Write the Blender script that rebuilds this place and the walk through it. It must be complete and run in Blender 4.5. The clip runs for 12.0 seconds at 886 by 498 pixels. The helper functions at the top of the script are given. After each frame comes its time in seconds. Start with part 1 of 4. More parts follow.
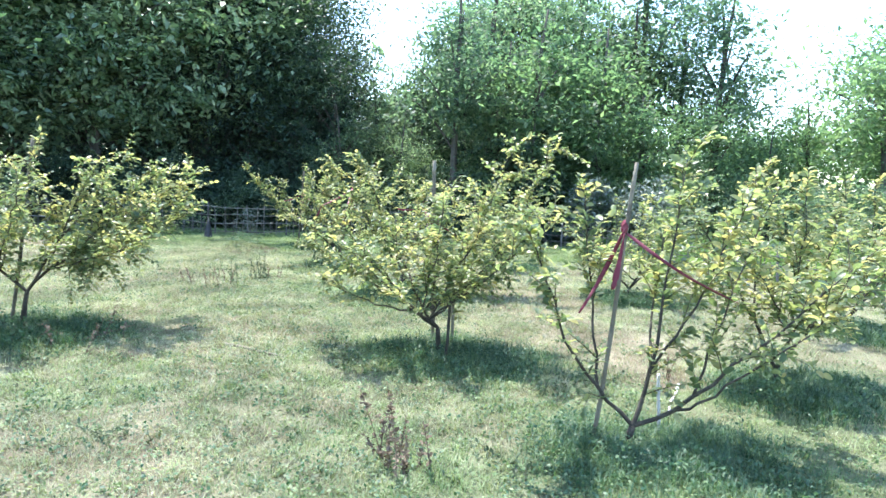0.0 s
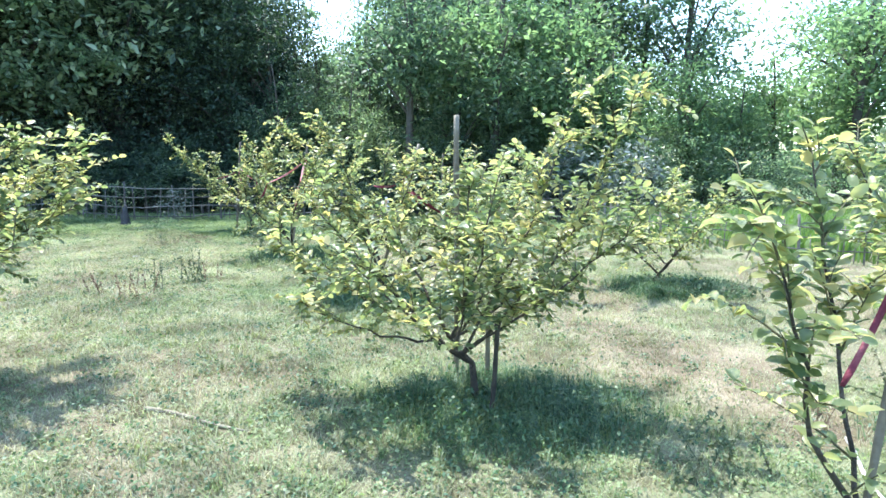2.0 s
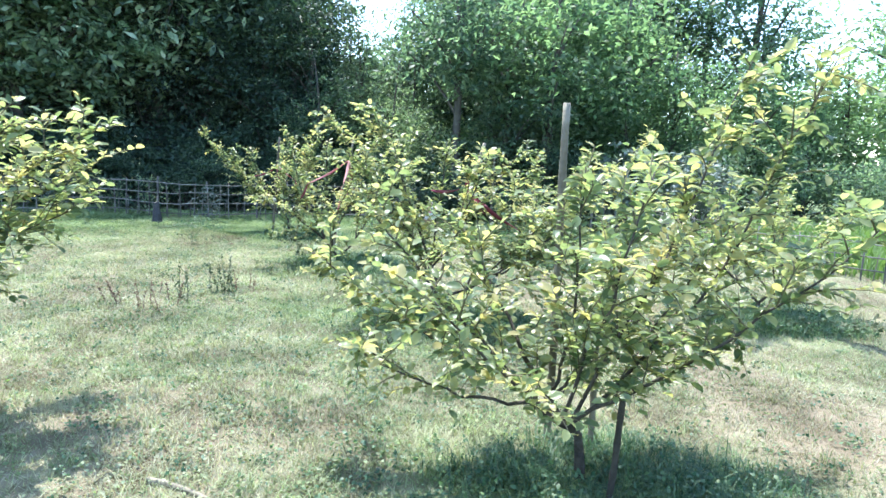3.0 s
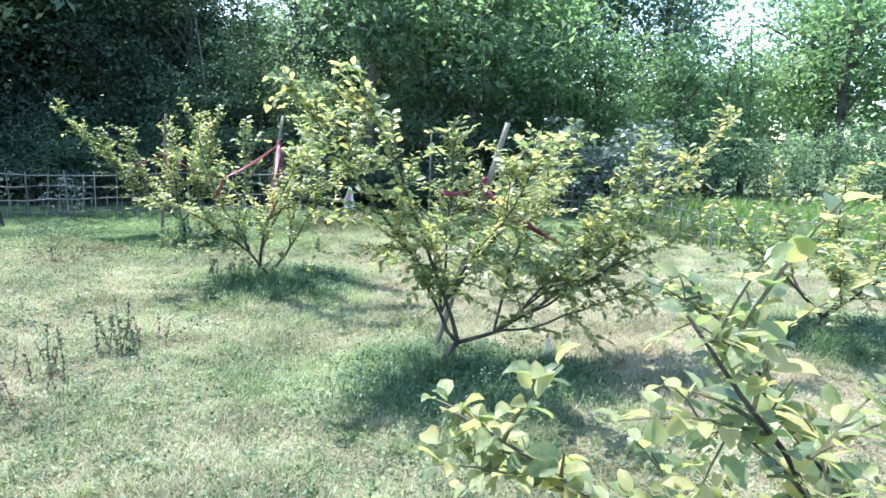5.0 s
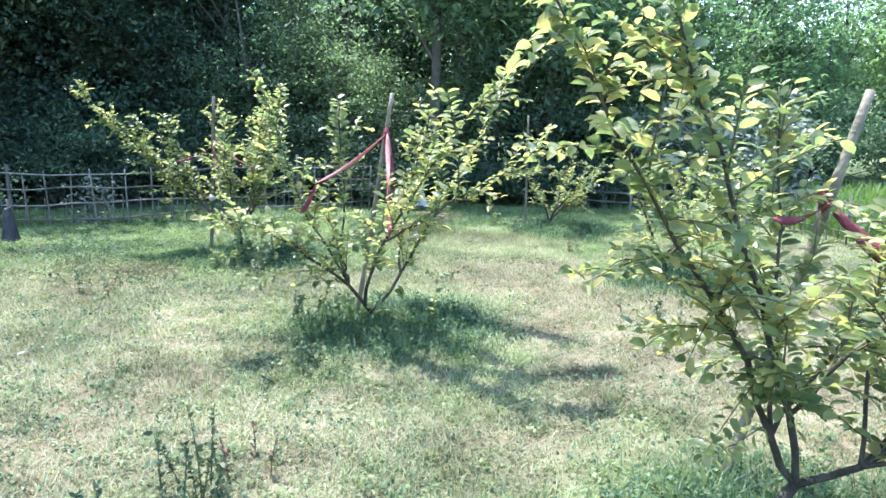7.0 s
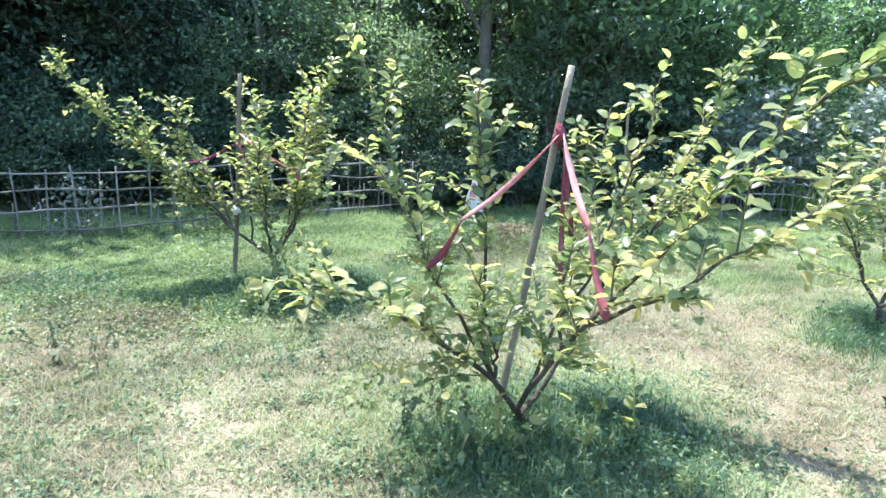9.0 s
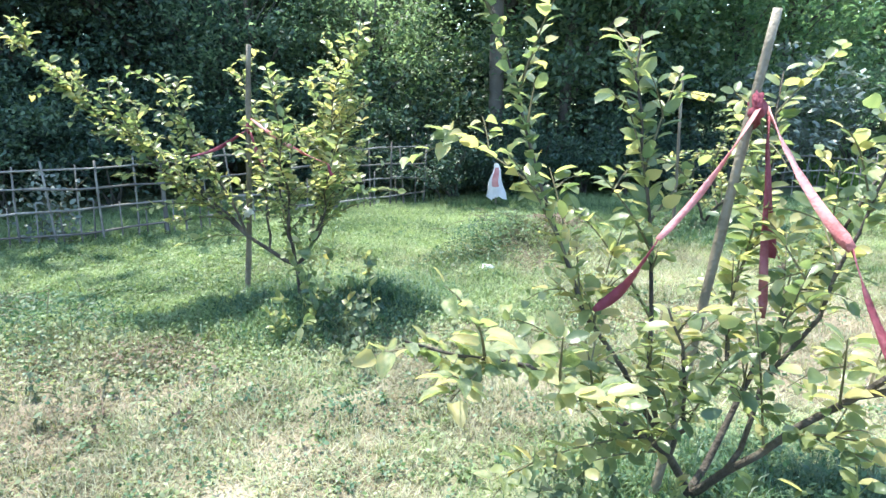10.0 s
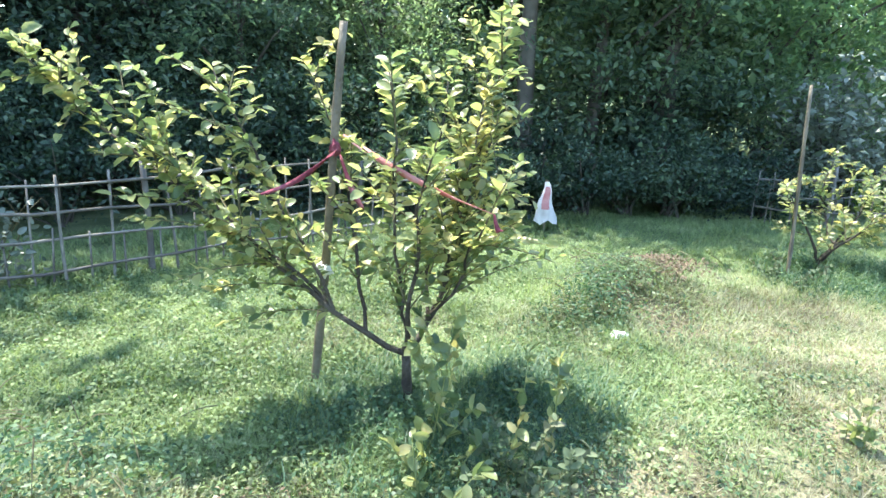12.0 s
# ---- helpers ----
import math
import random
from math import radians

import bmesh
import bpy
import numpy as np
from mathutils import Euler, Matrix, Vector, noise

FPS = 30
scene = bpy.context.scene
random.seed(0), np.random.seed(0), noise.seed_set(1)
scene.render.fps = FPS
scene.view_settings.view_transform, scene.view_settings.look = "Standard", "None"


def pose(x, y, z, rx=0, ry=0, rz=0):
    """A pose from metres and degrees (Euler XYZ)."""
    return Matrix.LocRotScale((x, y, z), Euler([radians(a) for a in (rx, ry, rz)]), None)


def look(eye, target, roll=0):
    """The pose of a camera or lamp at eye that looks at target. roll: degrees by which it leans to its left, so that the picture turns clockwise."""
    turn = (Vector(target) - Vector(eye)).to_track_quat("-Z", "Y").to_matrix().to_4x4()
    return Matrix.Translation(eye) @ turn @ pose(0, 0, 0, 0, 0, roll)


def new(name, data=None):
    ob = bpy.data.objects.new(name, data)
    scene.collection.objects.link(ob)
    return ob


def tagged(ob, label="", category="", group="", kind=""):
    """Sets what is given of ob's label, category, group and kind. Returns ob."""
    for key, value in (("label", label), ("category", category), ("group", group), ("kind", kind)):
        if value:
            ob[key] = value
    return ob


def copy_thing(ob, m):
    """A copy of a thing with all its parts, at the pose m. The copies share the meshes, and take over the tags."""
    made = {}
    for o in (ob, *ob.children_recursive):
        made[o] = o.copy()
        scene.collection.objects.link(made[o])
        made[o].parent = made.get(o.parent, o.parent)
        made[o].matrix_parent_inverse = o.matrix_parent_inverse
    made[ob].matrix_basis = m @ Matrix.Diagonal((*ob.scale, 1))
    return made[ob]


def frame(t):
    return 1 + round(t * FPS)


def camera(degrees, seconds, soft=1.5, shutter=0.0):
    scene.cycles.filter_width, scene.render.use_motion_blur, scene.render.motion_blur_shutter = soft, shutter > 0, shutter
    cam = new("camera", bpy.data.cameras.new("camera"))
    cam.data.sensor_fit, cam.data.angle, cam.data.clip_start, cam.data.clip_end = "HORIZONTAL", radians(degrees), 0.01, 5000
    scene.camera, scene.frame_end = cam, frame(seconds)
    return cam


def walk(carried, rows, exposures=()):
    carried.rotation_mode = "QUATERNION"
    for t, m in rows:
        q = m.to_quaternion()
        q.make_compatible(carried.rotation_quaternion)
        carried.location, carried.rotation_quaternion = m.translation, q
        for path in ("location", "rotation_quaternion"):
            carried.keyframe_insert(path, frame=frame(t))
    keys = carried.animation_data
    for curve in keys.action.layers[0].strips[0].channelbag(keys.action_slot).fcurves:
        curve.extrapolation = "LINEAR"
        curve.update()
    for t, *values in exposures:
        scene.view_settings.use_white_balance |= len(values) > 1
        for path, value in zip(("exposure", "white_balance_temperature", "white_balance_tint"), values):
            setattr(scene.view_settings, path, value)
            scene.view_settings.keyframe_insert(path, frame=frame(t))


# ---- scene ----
cam = camera(69.7, 12.0)
# seconds, place, yaw, pitch and roll
ROWS = [
    (0.0, -0.000, 0.000, 1.580, 0.53, -5.82, -2.42),
    (0.5, -0.217, 0.480, 1.608, 1.79, -7.02, -2.26),
    (1.0, -0.385, 0.929, 1.596, -5.26, -8.64, -0.04),
    (1.2, -0.413, 1.151, 1.563, -8.81, -8.74, -2.76),
    (1.5, -0.489, 1.496, 1.578, -5.71, -8.53, -2.24),
    (2.0, -0.621, 2.009, 1.535, -5.39, -8.27, -0.93),
    (2.5, -0.692, 2.561, 1.491, -4.95, -10.28, -2.95),
    (3.0, -0.860, 3.029, 1.510, -2.28, -8.14, -2.46),
    (3.2, -0.928, 3.224, 1.538, -5.63, -9.96, -2.72),
    (4.8, -1.610, 4.812, 1.561, -12.49, -10.61, -0.67),
    (5.0, -1.686, 5.032, 1.558, -13.44, -9.95, -1.95),
    (5.5, -1.888, 5.591, 1.559, -11.95, -7.86, -0.46),
    (6.0, -2.105, 6.086, 1.536, -10.26, -9.90, 2.69),
    (6.2, -2.127, 6.350, 1.518, -8.14, -11.21, 2.33),
    (6.5, -2.178, 6.661, 1.528, -10.49, -13.72, -0.15),
    (6.7, -2.249, 6.852, 1.535, -11.83, -12.28, -1.14),
    (8.3, -2.782, 8.414, 1.547, -11.20, -10.87, 1.06),
    (8.5, -2.832, 8.599, 1.513, -11.46, -11.38, 1.19),
    (9.0, -2.935, 9.182, 1.544, -12.89, -12.84, -1.28),
    (9.5, -3.147, 9.643, 1.563, -15.40, -14.71, 1.16),
    (10.0, -3.273, 10.161, 1.496, -15.27, -14.53, 0.00),
    (10.5, -3.473, 10.584, 1.544, -14.96, -14.05, -1.81),
    (11.0, -3.695, 10.950, 1.579, -23.86, -15.39, -2.12),
    (11.5, -3.830, 11.412, 1.566, -23.05, -14.86, -2.37),
    (12.0, -3.997, 11.898, 1.517, -21.22, -14.80, -2.24),
]
EXPOSURES = [(0.0, 2.27, 6150, 9), (3.0, 2.32, 6000, 9), (9.5, 2.46, 6250, 9), (12.0, 2.65, 6550, 8)]
walk(cam, [(t, pose(x, y, z, 90 + pitch, roll, yaw)) for t, x, y, z, yaw, pitch, roll in ROWS], EXPOSURES)


# ---- world, sun, exposure ----
SUN_EL, SUN_AZ = 68.0, 118.0      # height; direction from +x, counter-clockwise
world = bpy.data.worlds.new("sky")
scene.world = world
world.use_nodes = True
wn = world.node_tree.nodes
sky = wn.new("ShaderNodeTexSky")
sky.sky_type, sky.sun_disc = "NISHITA", False
sky.sun_elevation, sky.sun_rotation = radians(SUN_EL), radians(90 - SUN_AZ)
sky.air_density, sky.dust_density, sky.ozone_density = 1.0, 0.6, 1.0
wn["Background"].inputs["Strength"].default_value = 0.16
world.node_tree.links.new(sky.outputs["Color"], wn["Background"].inputs["Color"])
sun_data = bpy.data.lights.new("sun", "SUN")
sun_data.energy, sun_data.angle, sun_data.color = 2.55, radians(0.5), (1.0, 0.95, 0.86)
sun_dir = Vector((math.cos(radians(SUN_EL)) * math.cos(radians(SUN_AZ)), math.cos(radians(SUN_EL)) * math.sin(radians(SUN_AZ)), math.sin(radians(SUN_EL))))
sun = new("sun", sun_data)
sun.matrix_world = look(sun_dir * 60, (0, 0, 0))


# ---- materials ----
def material(name, stops, scale=6.0, rough=0.7, bump=0.3, fine=40.0, vary=0.0, island=False, through_light=0.0, through_colour=None, coords="Object", dry=None, spec=0.4, by_thing=0.0):
    """A node material: a colour ramp over two scales of noise, a bump, a shift of tone from piece to piece, light passing through leaves."""
    m = bpy.data.materials.new(name)
    m.use_nodes = True
    nt, nodes, link = m.node_tree, m.node_tree.nodes, m.node_tree.links.new
    bsdf, out = nodes["Principled BSDF"], nodes["Material Output"]
    bsdf.inputs["Roughness"].default_value = rough
    bsdf.inputs["Specular IOR Level"].default_value = spec
    tc = nodes.new("ShaderNodeTexCoord")
    big, small = nodes.new("ShaderNodeTexNoise"), nodes.new("ShaderNodeTexNoise")
    big.inputs["Scale"].default_value, big.inputs["Detail"].default_value = scale, 5.0
    small.inputs["Scale"].default_value, small.inputs["Detail"].default_value = fine, 3.0
    for n in (big, small):
        link(tc.outputs[coords], n.inputs["Vector"])
    mix = nodes.new("ShaderNodeMath")
    mix.operation, mix.inputs[1].default_value = "MULTIPLY_ADD", 0.35
    off = nodes.new("ShaderNodeMath")
    off.operation, off.inputs[1].default_value = "MULTIPLY_ADD", 1.5
    off.inputs[2].default_value = -0.43
    link(big.outputs["Fac"], off.inputs[0])
    link(small.outputs["Fac"], mix.inputs[0])
    link(off.outputs[0], mix.inputs[2])
    value = mix.outputs[0]
    if vary:
        src = nodes.new("ShaderNodeNewGeometry").outputs["Random Per Island"] if island else nodes.new("ShaderNodeObjectInfo").outputs["Random"]
        add = nodes.new("ShaderNodeMath")
        add.operation, add.inputs[1].default_value = "MULTIPLY_ADD", vary
        link(src, add.inputs[0])
        sub = nodes.new("ShaderNodeMath")
        sub.operation, sub.inputs[1].default_value = "SUBTRACT", vary * 0.5
        link(value, sub.inputs[0])
        link(sub.outputs[0], add.inputs[2])
        value = add.outputs[0]
    if by_thing:
        shift = nodes.new("ShaderNodeMath")
        shift.operation, shift.inputs[1].default_value = "MULTIPLY_ADD", by_thing
        link(nodes.new("ShaderNodeObjectInfo").outputs["Random"], shift.inputs[0])
        less = nodes.new("ShaderNodeMath")
        less.operation, less.inputs[1].default_value = "SUBTRACT", by_thing * 0.5
        link(value, less.inputs[0])
        link(less.outputs[0], shift.inputs[2])
        value = shift.outputs[0]
    ramp = nodes.new("ShaderNodeValToRGB")
    els = ramp.color_ramp.elements
    for i, c in enumerate(stops):
        p = 0.15 + 0.7 * i / max(1, len(stops) - 1)
        e = els[i] if i < 2 else els.new(p)
        e.position, e.color = p, (*c, 1)
    link(value, ramp.inputs["Fac"])
    colour = ramp.outputs["Color"]
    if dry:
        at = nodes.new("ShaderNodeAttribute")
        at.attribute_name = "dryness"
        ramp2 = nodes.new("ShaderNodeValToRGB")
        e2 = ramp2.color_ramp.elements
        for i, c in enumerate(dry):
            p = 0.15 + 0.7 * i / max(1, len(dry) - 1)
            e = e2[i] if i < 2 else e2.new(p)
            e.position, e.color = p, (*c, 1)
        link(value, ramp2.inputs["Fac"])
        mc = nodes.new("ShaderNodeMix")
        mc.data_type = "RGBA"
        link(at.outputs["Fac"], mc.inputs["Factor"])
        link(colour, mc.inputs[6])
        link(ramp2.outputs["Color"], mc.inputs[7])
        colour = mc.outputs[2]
    link(colour, bsdf.inputs["Base Color"])
    if bump:
        b = nodes.new("ShaderNodeBump")
        b.inputs["Strength"].default_value, b.inputs["Distance"].default_value = bump, 0.02
        link(small.outputs["Fac"], b.inputs["Height"])
        link(b.outputs["Normal"], bsdf.inputs["Normal"])
    if through_light:
        tr = nodes.new("ShaderNodeBsdfTranslucent")
        ms = nodes.new("ShaderNodeMixShader")
        ms.inputs[0].default_value = through_light
        if through_colour:
            mt = nodes.new("ShaderNodeMix")
            mt.data_type, mt.blend_type = "RGBA", "MULTIPLY"
            mt.inputs["Factor"].default_value = 1.0
            link(colour, mt.inputs[6])
            mt.inputs[7].default_value = (*through_colour, 1)
            link(mt.outputs[2], tr.inputs["Color"])
        else:
            link(colour, tr.inputs["Color"])
        link(bsdf.outputs[0], ms.inputs[1])
        link(tr.outputs[0], ms.inputs[2])
        link(ms.outputs[0], out.inputs["Surface"])
    return m


GREENS = [(0.065, 0.12, 0.05), (0.18, 0.26, 0.11), (0.32, 0.40, 0.20)]
STRAW = [(0.145, 0.14, 0.09), (0.30, 0.295, 0.195), (0.46, 0.45, 0.33)]
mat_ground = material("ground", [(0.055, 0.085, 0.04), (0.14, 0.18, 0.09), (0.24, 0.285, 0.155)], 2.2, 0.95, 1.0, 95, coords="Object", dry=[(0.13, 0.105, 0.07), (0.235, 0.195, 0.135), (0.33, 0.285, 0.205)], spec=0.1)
mat_grass = material("grass", GREENS, 1.1, 0.55, 0, 14, vary=0.6, island=True, through_light=0.45, through_colour=(1.2, 1.25, 0.85), dry=STRAW, spec=0.4)
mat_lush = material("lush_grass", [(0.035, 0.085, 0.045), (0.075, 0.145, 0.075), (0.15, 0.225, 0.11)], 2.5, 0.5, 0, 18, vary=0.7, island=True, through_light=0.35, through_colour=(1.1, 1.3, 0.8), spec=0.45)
mat_field = material("rice_field", [(0.08, 0.15, 0.045), (0.125, 0.21, 0.065), (0.175, 0.26, 0.095)], 0.8, 0.6, 0, 10, vary=0.4, island=True, through_light=0.4, through_colour=(1.3, 1.4, 0.7))
mat_leaf = material("orchard_leaf", [(0.11, 0.165, 0.08), (0.215, 0.27, 0.125), (0.335, 0.37, 0.175), (0.44, 0.40, 0.185)], 2.0, 0.36, 0.25, 30, vary=0.75, island=True, through_light=0.58, through_colour=(1.28, 1.27, 0.9), spec=0.65)
mat_leaf_one = material("orchard_leaf_single", [(0.11, 0.165, 0.08), (0.215, 0.27, 0.125), (0.335, 0.37, 0.175), (0.44, 0.40, 0.185)], 2.0, 0.36, 0.25, 30, vary=0.75, through_light=0.58, through_colour=(1.28, 1.27, 0.9), spec=0.65)
mat_wood_dark = material("forest_leaf_dark", [(0.02, 0.043, 0.034), (0.045, 0.082, 0.055), (0.11, 0.16, 0.09)], 0.25, 0.5, 0, 4, vary=0.5, island=True, through_light=0.25, through_colour=(1.2, 1.5, 0.7), spec=0.3, by_thing=0.45)
mat_wood_broad = material("forest_leaf_broad", [(0.09, 0.15, 0.09), (0.22, 0.30, 0.17), (0.38, 0.45, 0.29)], 0.25, 0.36, 0, 4, vary=0.55, island=True, through_light=0.42, through_colour=(1.15, 1.35, 0.9), spec=0.7, by_thing=0.25)
mat_wood_mid = material("forest_leaf_mid", [(0.08, 0.135, 0.10), (0.165, 0.235, 0.16), (0.28, 0.345, 0.22)], 0.25, 0.45, 0, 4, vary=0.6, island=True, through_light=0.68, through_colour=(1.1, 1.25, 0.85), spec=0.45, by_thing=0.45)
mat_wood_light = material("forest_leaf_light", [(0.10, 0.165, 0.10), (0.18, 0.26, 0.145), (0.28, 0.35, 0.20)], 0.25, 0.5, 0, 4, vary=0.5, island=True, through_light=0.7, through_colour=(1.1, 1.25, 0.85), spec=0.4, by_thing=0.45)
mat_grey_leaf = material("grey_leaf", [(0.09, 0.13, 0.09), (0.15, 0.19, 0.15), (0.26, 0.30, 0.26)], 0.5, 0.45, 0, 6, vary=0.5, island=True, through_light=0.25, spec=0.5)
mat_weed = material("weed", [(0.07, 0.105, 0.055), (0.115, 0.155, 0.08), (0.18, 0.18, 0.11)], 3, 0.7, 0, 20, vary=0.5, island=True, through_light=0.25)
mat_dead = material("dead_weed", [(0.10, 0.075, 0.05), (0.19, 0.14, 0.095), (0.29, 0.22, 0.15)], 3, 0.85, 0, 20, vary=0.5, island=True, through_light=0.2)
mat_bark = material("bark", [(0.03, 0.026, 0.02), (0.065, 0.055, 0.042), (0.12, 0.105, 0.08)], 9, 0.9, 0.8, 70)
mat_bark_far = material("forest_bark", [(0.04, 0.037, 0.03), (0.08, 0.073, 0.06), (0.15, 0.14, 0.12)], 2, 0.9, 0.6, 14)
mat_twig = material("twig", [(0.08, 0.075, 0.035), (0.13, 0.12, 0.06)], 8, 0.75, 0.2, 60)
mat_stub = material("dark_wood", [(0.03, 0.028, 0.022), (0.06, 0.052, 0.04), (0.10, 0.09, 0.07)], 6, 0.85, 0.6, 60)
mat_bamboo = material("dry_bamboo", [(0.10, 0.085, 0.06), (0.18, 0.155, 0.11), (0.27, 0.24, 0.175)], 5, 0.65, 0.4, 55, vary=0.4)
mat_fence = material("weathered_bamboo", [(0.075, 0.07, 0.06), (0.14, 0.13, 0.112), (0.23, 0.22, 0.19)], 5, 0.7, 0.4, 55, vary=0.5)
mat_red = material("red_cloth", [(0.16, 0.03, 0.05), (0.26, 0.06, 0.085), (0.38, 0.16, 0.17)], 7, 0.8, 0.4, 80, through_light=0.3)
mat_pink = material("faded_pink_cloth", [(0.48, 0.13, 0.13), (0.6, 0.26, 0.25), (0.7, 0.42, 0.40)], 7, 0.85, 0.4, 80, through_light=0.3)
mat_white = material("white_cloth", [(0.6, 0.57, 0.55), (0.75, 0.72, 0.7), (0.8, 0.79, 0.78)], 7, 0.85, 0.4, 80, through_light=0.25)
mat_plastic = material("white_plastic", [(0.7, 0.7, 0.7), (0.8, 0.8, 0.79)], 12, 0.4, 0.1, 80)
mat_black = material("black_plastic", [(0.012, 0.012, 0.014), (0.03, 0.03, 0.034), (0.06, 0.06, 0.065)], 10, 0.45, 0.5, 60)


# ---- mesh helpers ----
class Bag:
    """Vertices and faces gathered for one mesh."""
    def __init__(self):
        self.v, self.f, self.n = [], [], 0

    def add(self, verts, faces):
        verts = np.asarray(verts, float).reshape(-1, 3)
        faces = np.asarray(faces, int)
        self.v.append(verts)
        self.f.append(faces + self.n)
        self.n += len(verts)

    def mesh(self, name, mat, smooth=False):
        me = bpy.data.meshes.new(name)
        faces = [tuple(r) for f in self.f for r in f.tolist()]
        me.from_pydata(np.concatenate(self.v).tolist() if self.v else [], [], faces)
        me.materials.append(mat)
        if smooth:
            me.polygons.foreach_set("use_smooth", [True] * len(me.polygons))
        me.update()
        return me


def tri_mesh(name, verts, tris, mat, attr=None, smooth=False):
    """A mesh of triangles from arrays; attr: a float for each vertex."""
    me = bpy.data.meshes.new(name)
    verts, tris = np.asarray(verts, np.float32), np.asarray(tris, np.int32)
    me.vertices.add(len(verts))
    me.vertices.foreach_set("co", verts.ravel())
    me.loops.add(tris.size)
    me.loops.foreach_set("vertex_index", tris.ravel())
    me.polygons.add(len(tris))
    me.polygons.foreach_set("loop_start", np.arange(0, tris.size, 3, dtype=np.int32))
    if attr is not None:
        a = me.attributes.new("dryness", "FLOAT", "POINT")
        a.data.foreach_set("value", np.asarray(attr, np.float32))
    me.materials.append(mat)
    if smooth:
        me.polygons.foreach_set("use_smooth", np.ones(len(tris), dtype=bool))
    me.update(calc_edges=True)
    me.validate()
    return me


def part(name, me, parent, label="", kind=""):
    ob = new(name, me)
    ob.parent = parent
    return tagged(ob, label, kind=kind)


def empty(name, place, turn=0.0):
    ob = new(name)
    ob.empty_display_size = 0.2
    ob.matrix_world = pose(*place, 0, 0, turn)
    return ob


def tube(bag, pts, radii, sides=6):
    """A tapered round tube along points."""
    pts = np.asarray(pts, float)
    k = len(pts)
    d = np.gradient(pts, axis=0)
    d /= np.linalg.norm(d, axis=1)[:, None] + 1e-9
    ref = np.array([0.31, 0.95, 0.05]) if abs(d[0][2]) > 0.8 else np.array([0.0, 0.0, 1.0])
    a = np.cross(d, ref)
    a /= np.linalg.norm(a, axis=1)[:, None] + 1e-9
    b = np.cross(d, a)
    ang = np.linspace(0, 2 * np.pi, sides, endpoint=False)
    r = np.asarray(radii, float)[:, None, None]
    ring = pts[:, None, :] + r * (np.cos(ang)[None, :, None] * a[:, None, :] + np.sin(ang)[None, :, None] * b[:, None, :])
    faces = [(i * sides + j, i * sides + (j + 1) % sides, (i + 1) * sides + (j + 1) % sides, (i + 1) * sides + j) for i in range(k - 1) for j in range(sides)]
    n0 = bag.n
    bag.add(ring.reshape(-1, 3), faces)
    bag.f.append(np.array([[n0 + (k - 1) * sides + j for j in range(sides)]]))


def bend(p0, p1, p2, n):
    """Points of a curve from p0 by way of p1 to p2."""
    t = np.linspace(0, 1, n)[:, None]
    p0, p1, p2 = (np.asarray(p, float) for p in (p0, p1, p2))
    return (1 - t) ** 2 * p0 + 2 * t * (1 - t) * p1 + t ** 2 * p2


LEAF_V = np.array([(0, 0, 0), (-0.24, 0.17, 0.08), (0, 0.18, 0.01), (0.24, 0.17, 0.08), (-0.33, 0.46, 0.10), (0, 0.47, 0.0), (0.33, 0.46, 0.10), (-0.25, 0.79, 0.03), (0, 0.78, -0.05), (0.25, 0.79, 0.03), (0, 1.0, -0.12)])
LEAF_V[:, 0] *= 0.86
LEAF_T = np.array([(0, 2, 1), (0, 3, 2), (1, 2, 5), (1, 5, 4), (2, 3, 6), (2, 6, 5), (4, 5, 8), (4, 8, 7), (5, 6, 9), (5, 9, 8), (7, 8, 10), (8, 9, 10)])
SPEAR_V = np.array([(0, 0, 0), (-0.2, 0.45, 0.06), (0.2, 0.45, 0.06), (0, 1.0, -0.08)])
SPEAR_T = np.array([(0, 2, 1), (1, 2, 3)])


def unit(a):
    return a / (np.linalg.norm(a, axis=-1, keepdims=True) + 1e-9)


def leaf_cloud(pos, along, up, size, shape=(LEAF_V, LEAF_T)):
    """Many leaves as vertices and triangles: place, way of the midrib, face normal and length of each."""
    v, t = shape
    along = unit(along)
    side = unit(np.cross(along, up))
    nrm = np.cross(side, along)
    fr = np.stack([side, along, nrm], 1) * size[:, None, None]
    verts = np.einsum("vk,nkx->nvx", v, fr) + pos[:, None, :]
    tris = t[None] + (np.arange(len(pos)) * len(v))[:, None, None]
    return verts.reshape(-1, 3), tris.reshape(-1, 3)


# ---- the lie of the land ----
GRID = np.random.default_rng(3).uniform(0, 1, (96, 96))


def patches(x, y, size, shift=0.0):
    """Smooth blotches of about the given size, 0 to 1."""
    u, v = np.asarray(x, float) / size + 40 + shift, np.asarray(y, float) / size + 40 + shift * 1.7
    i, j = np.floor(u).astype(int), np.floor(v).astype(int)
    a, b = u - i, v - j
    a, b = a * a * (3 - 2 * a), b * b * (3 - 2 * b)
    i, j, k, l = i % 96, j % 96, (i + 1) % 96, (j + 1) % 96
    return (GRID[i, j] * (1 - a) + GRID[k, j] * a) * (1 - b) + (GRID[i, l] * (1 - a) + GRID[k, l] * a) * b


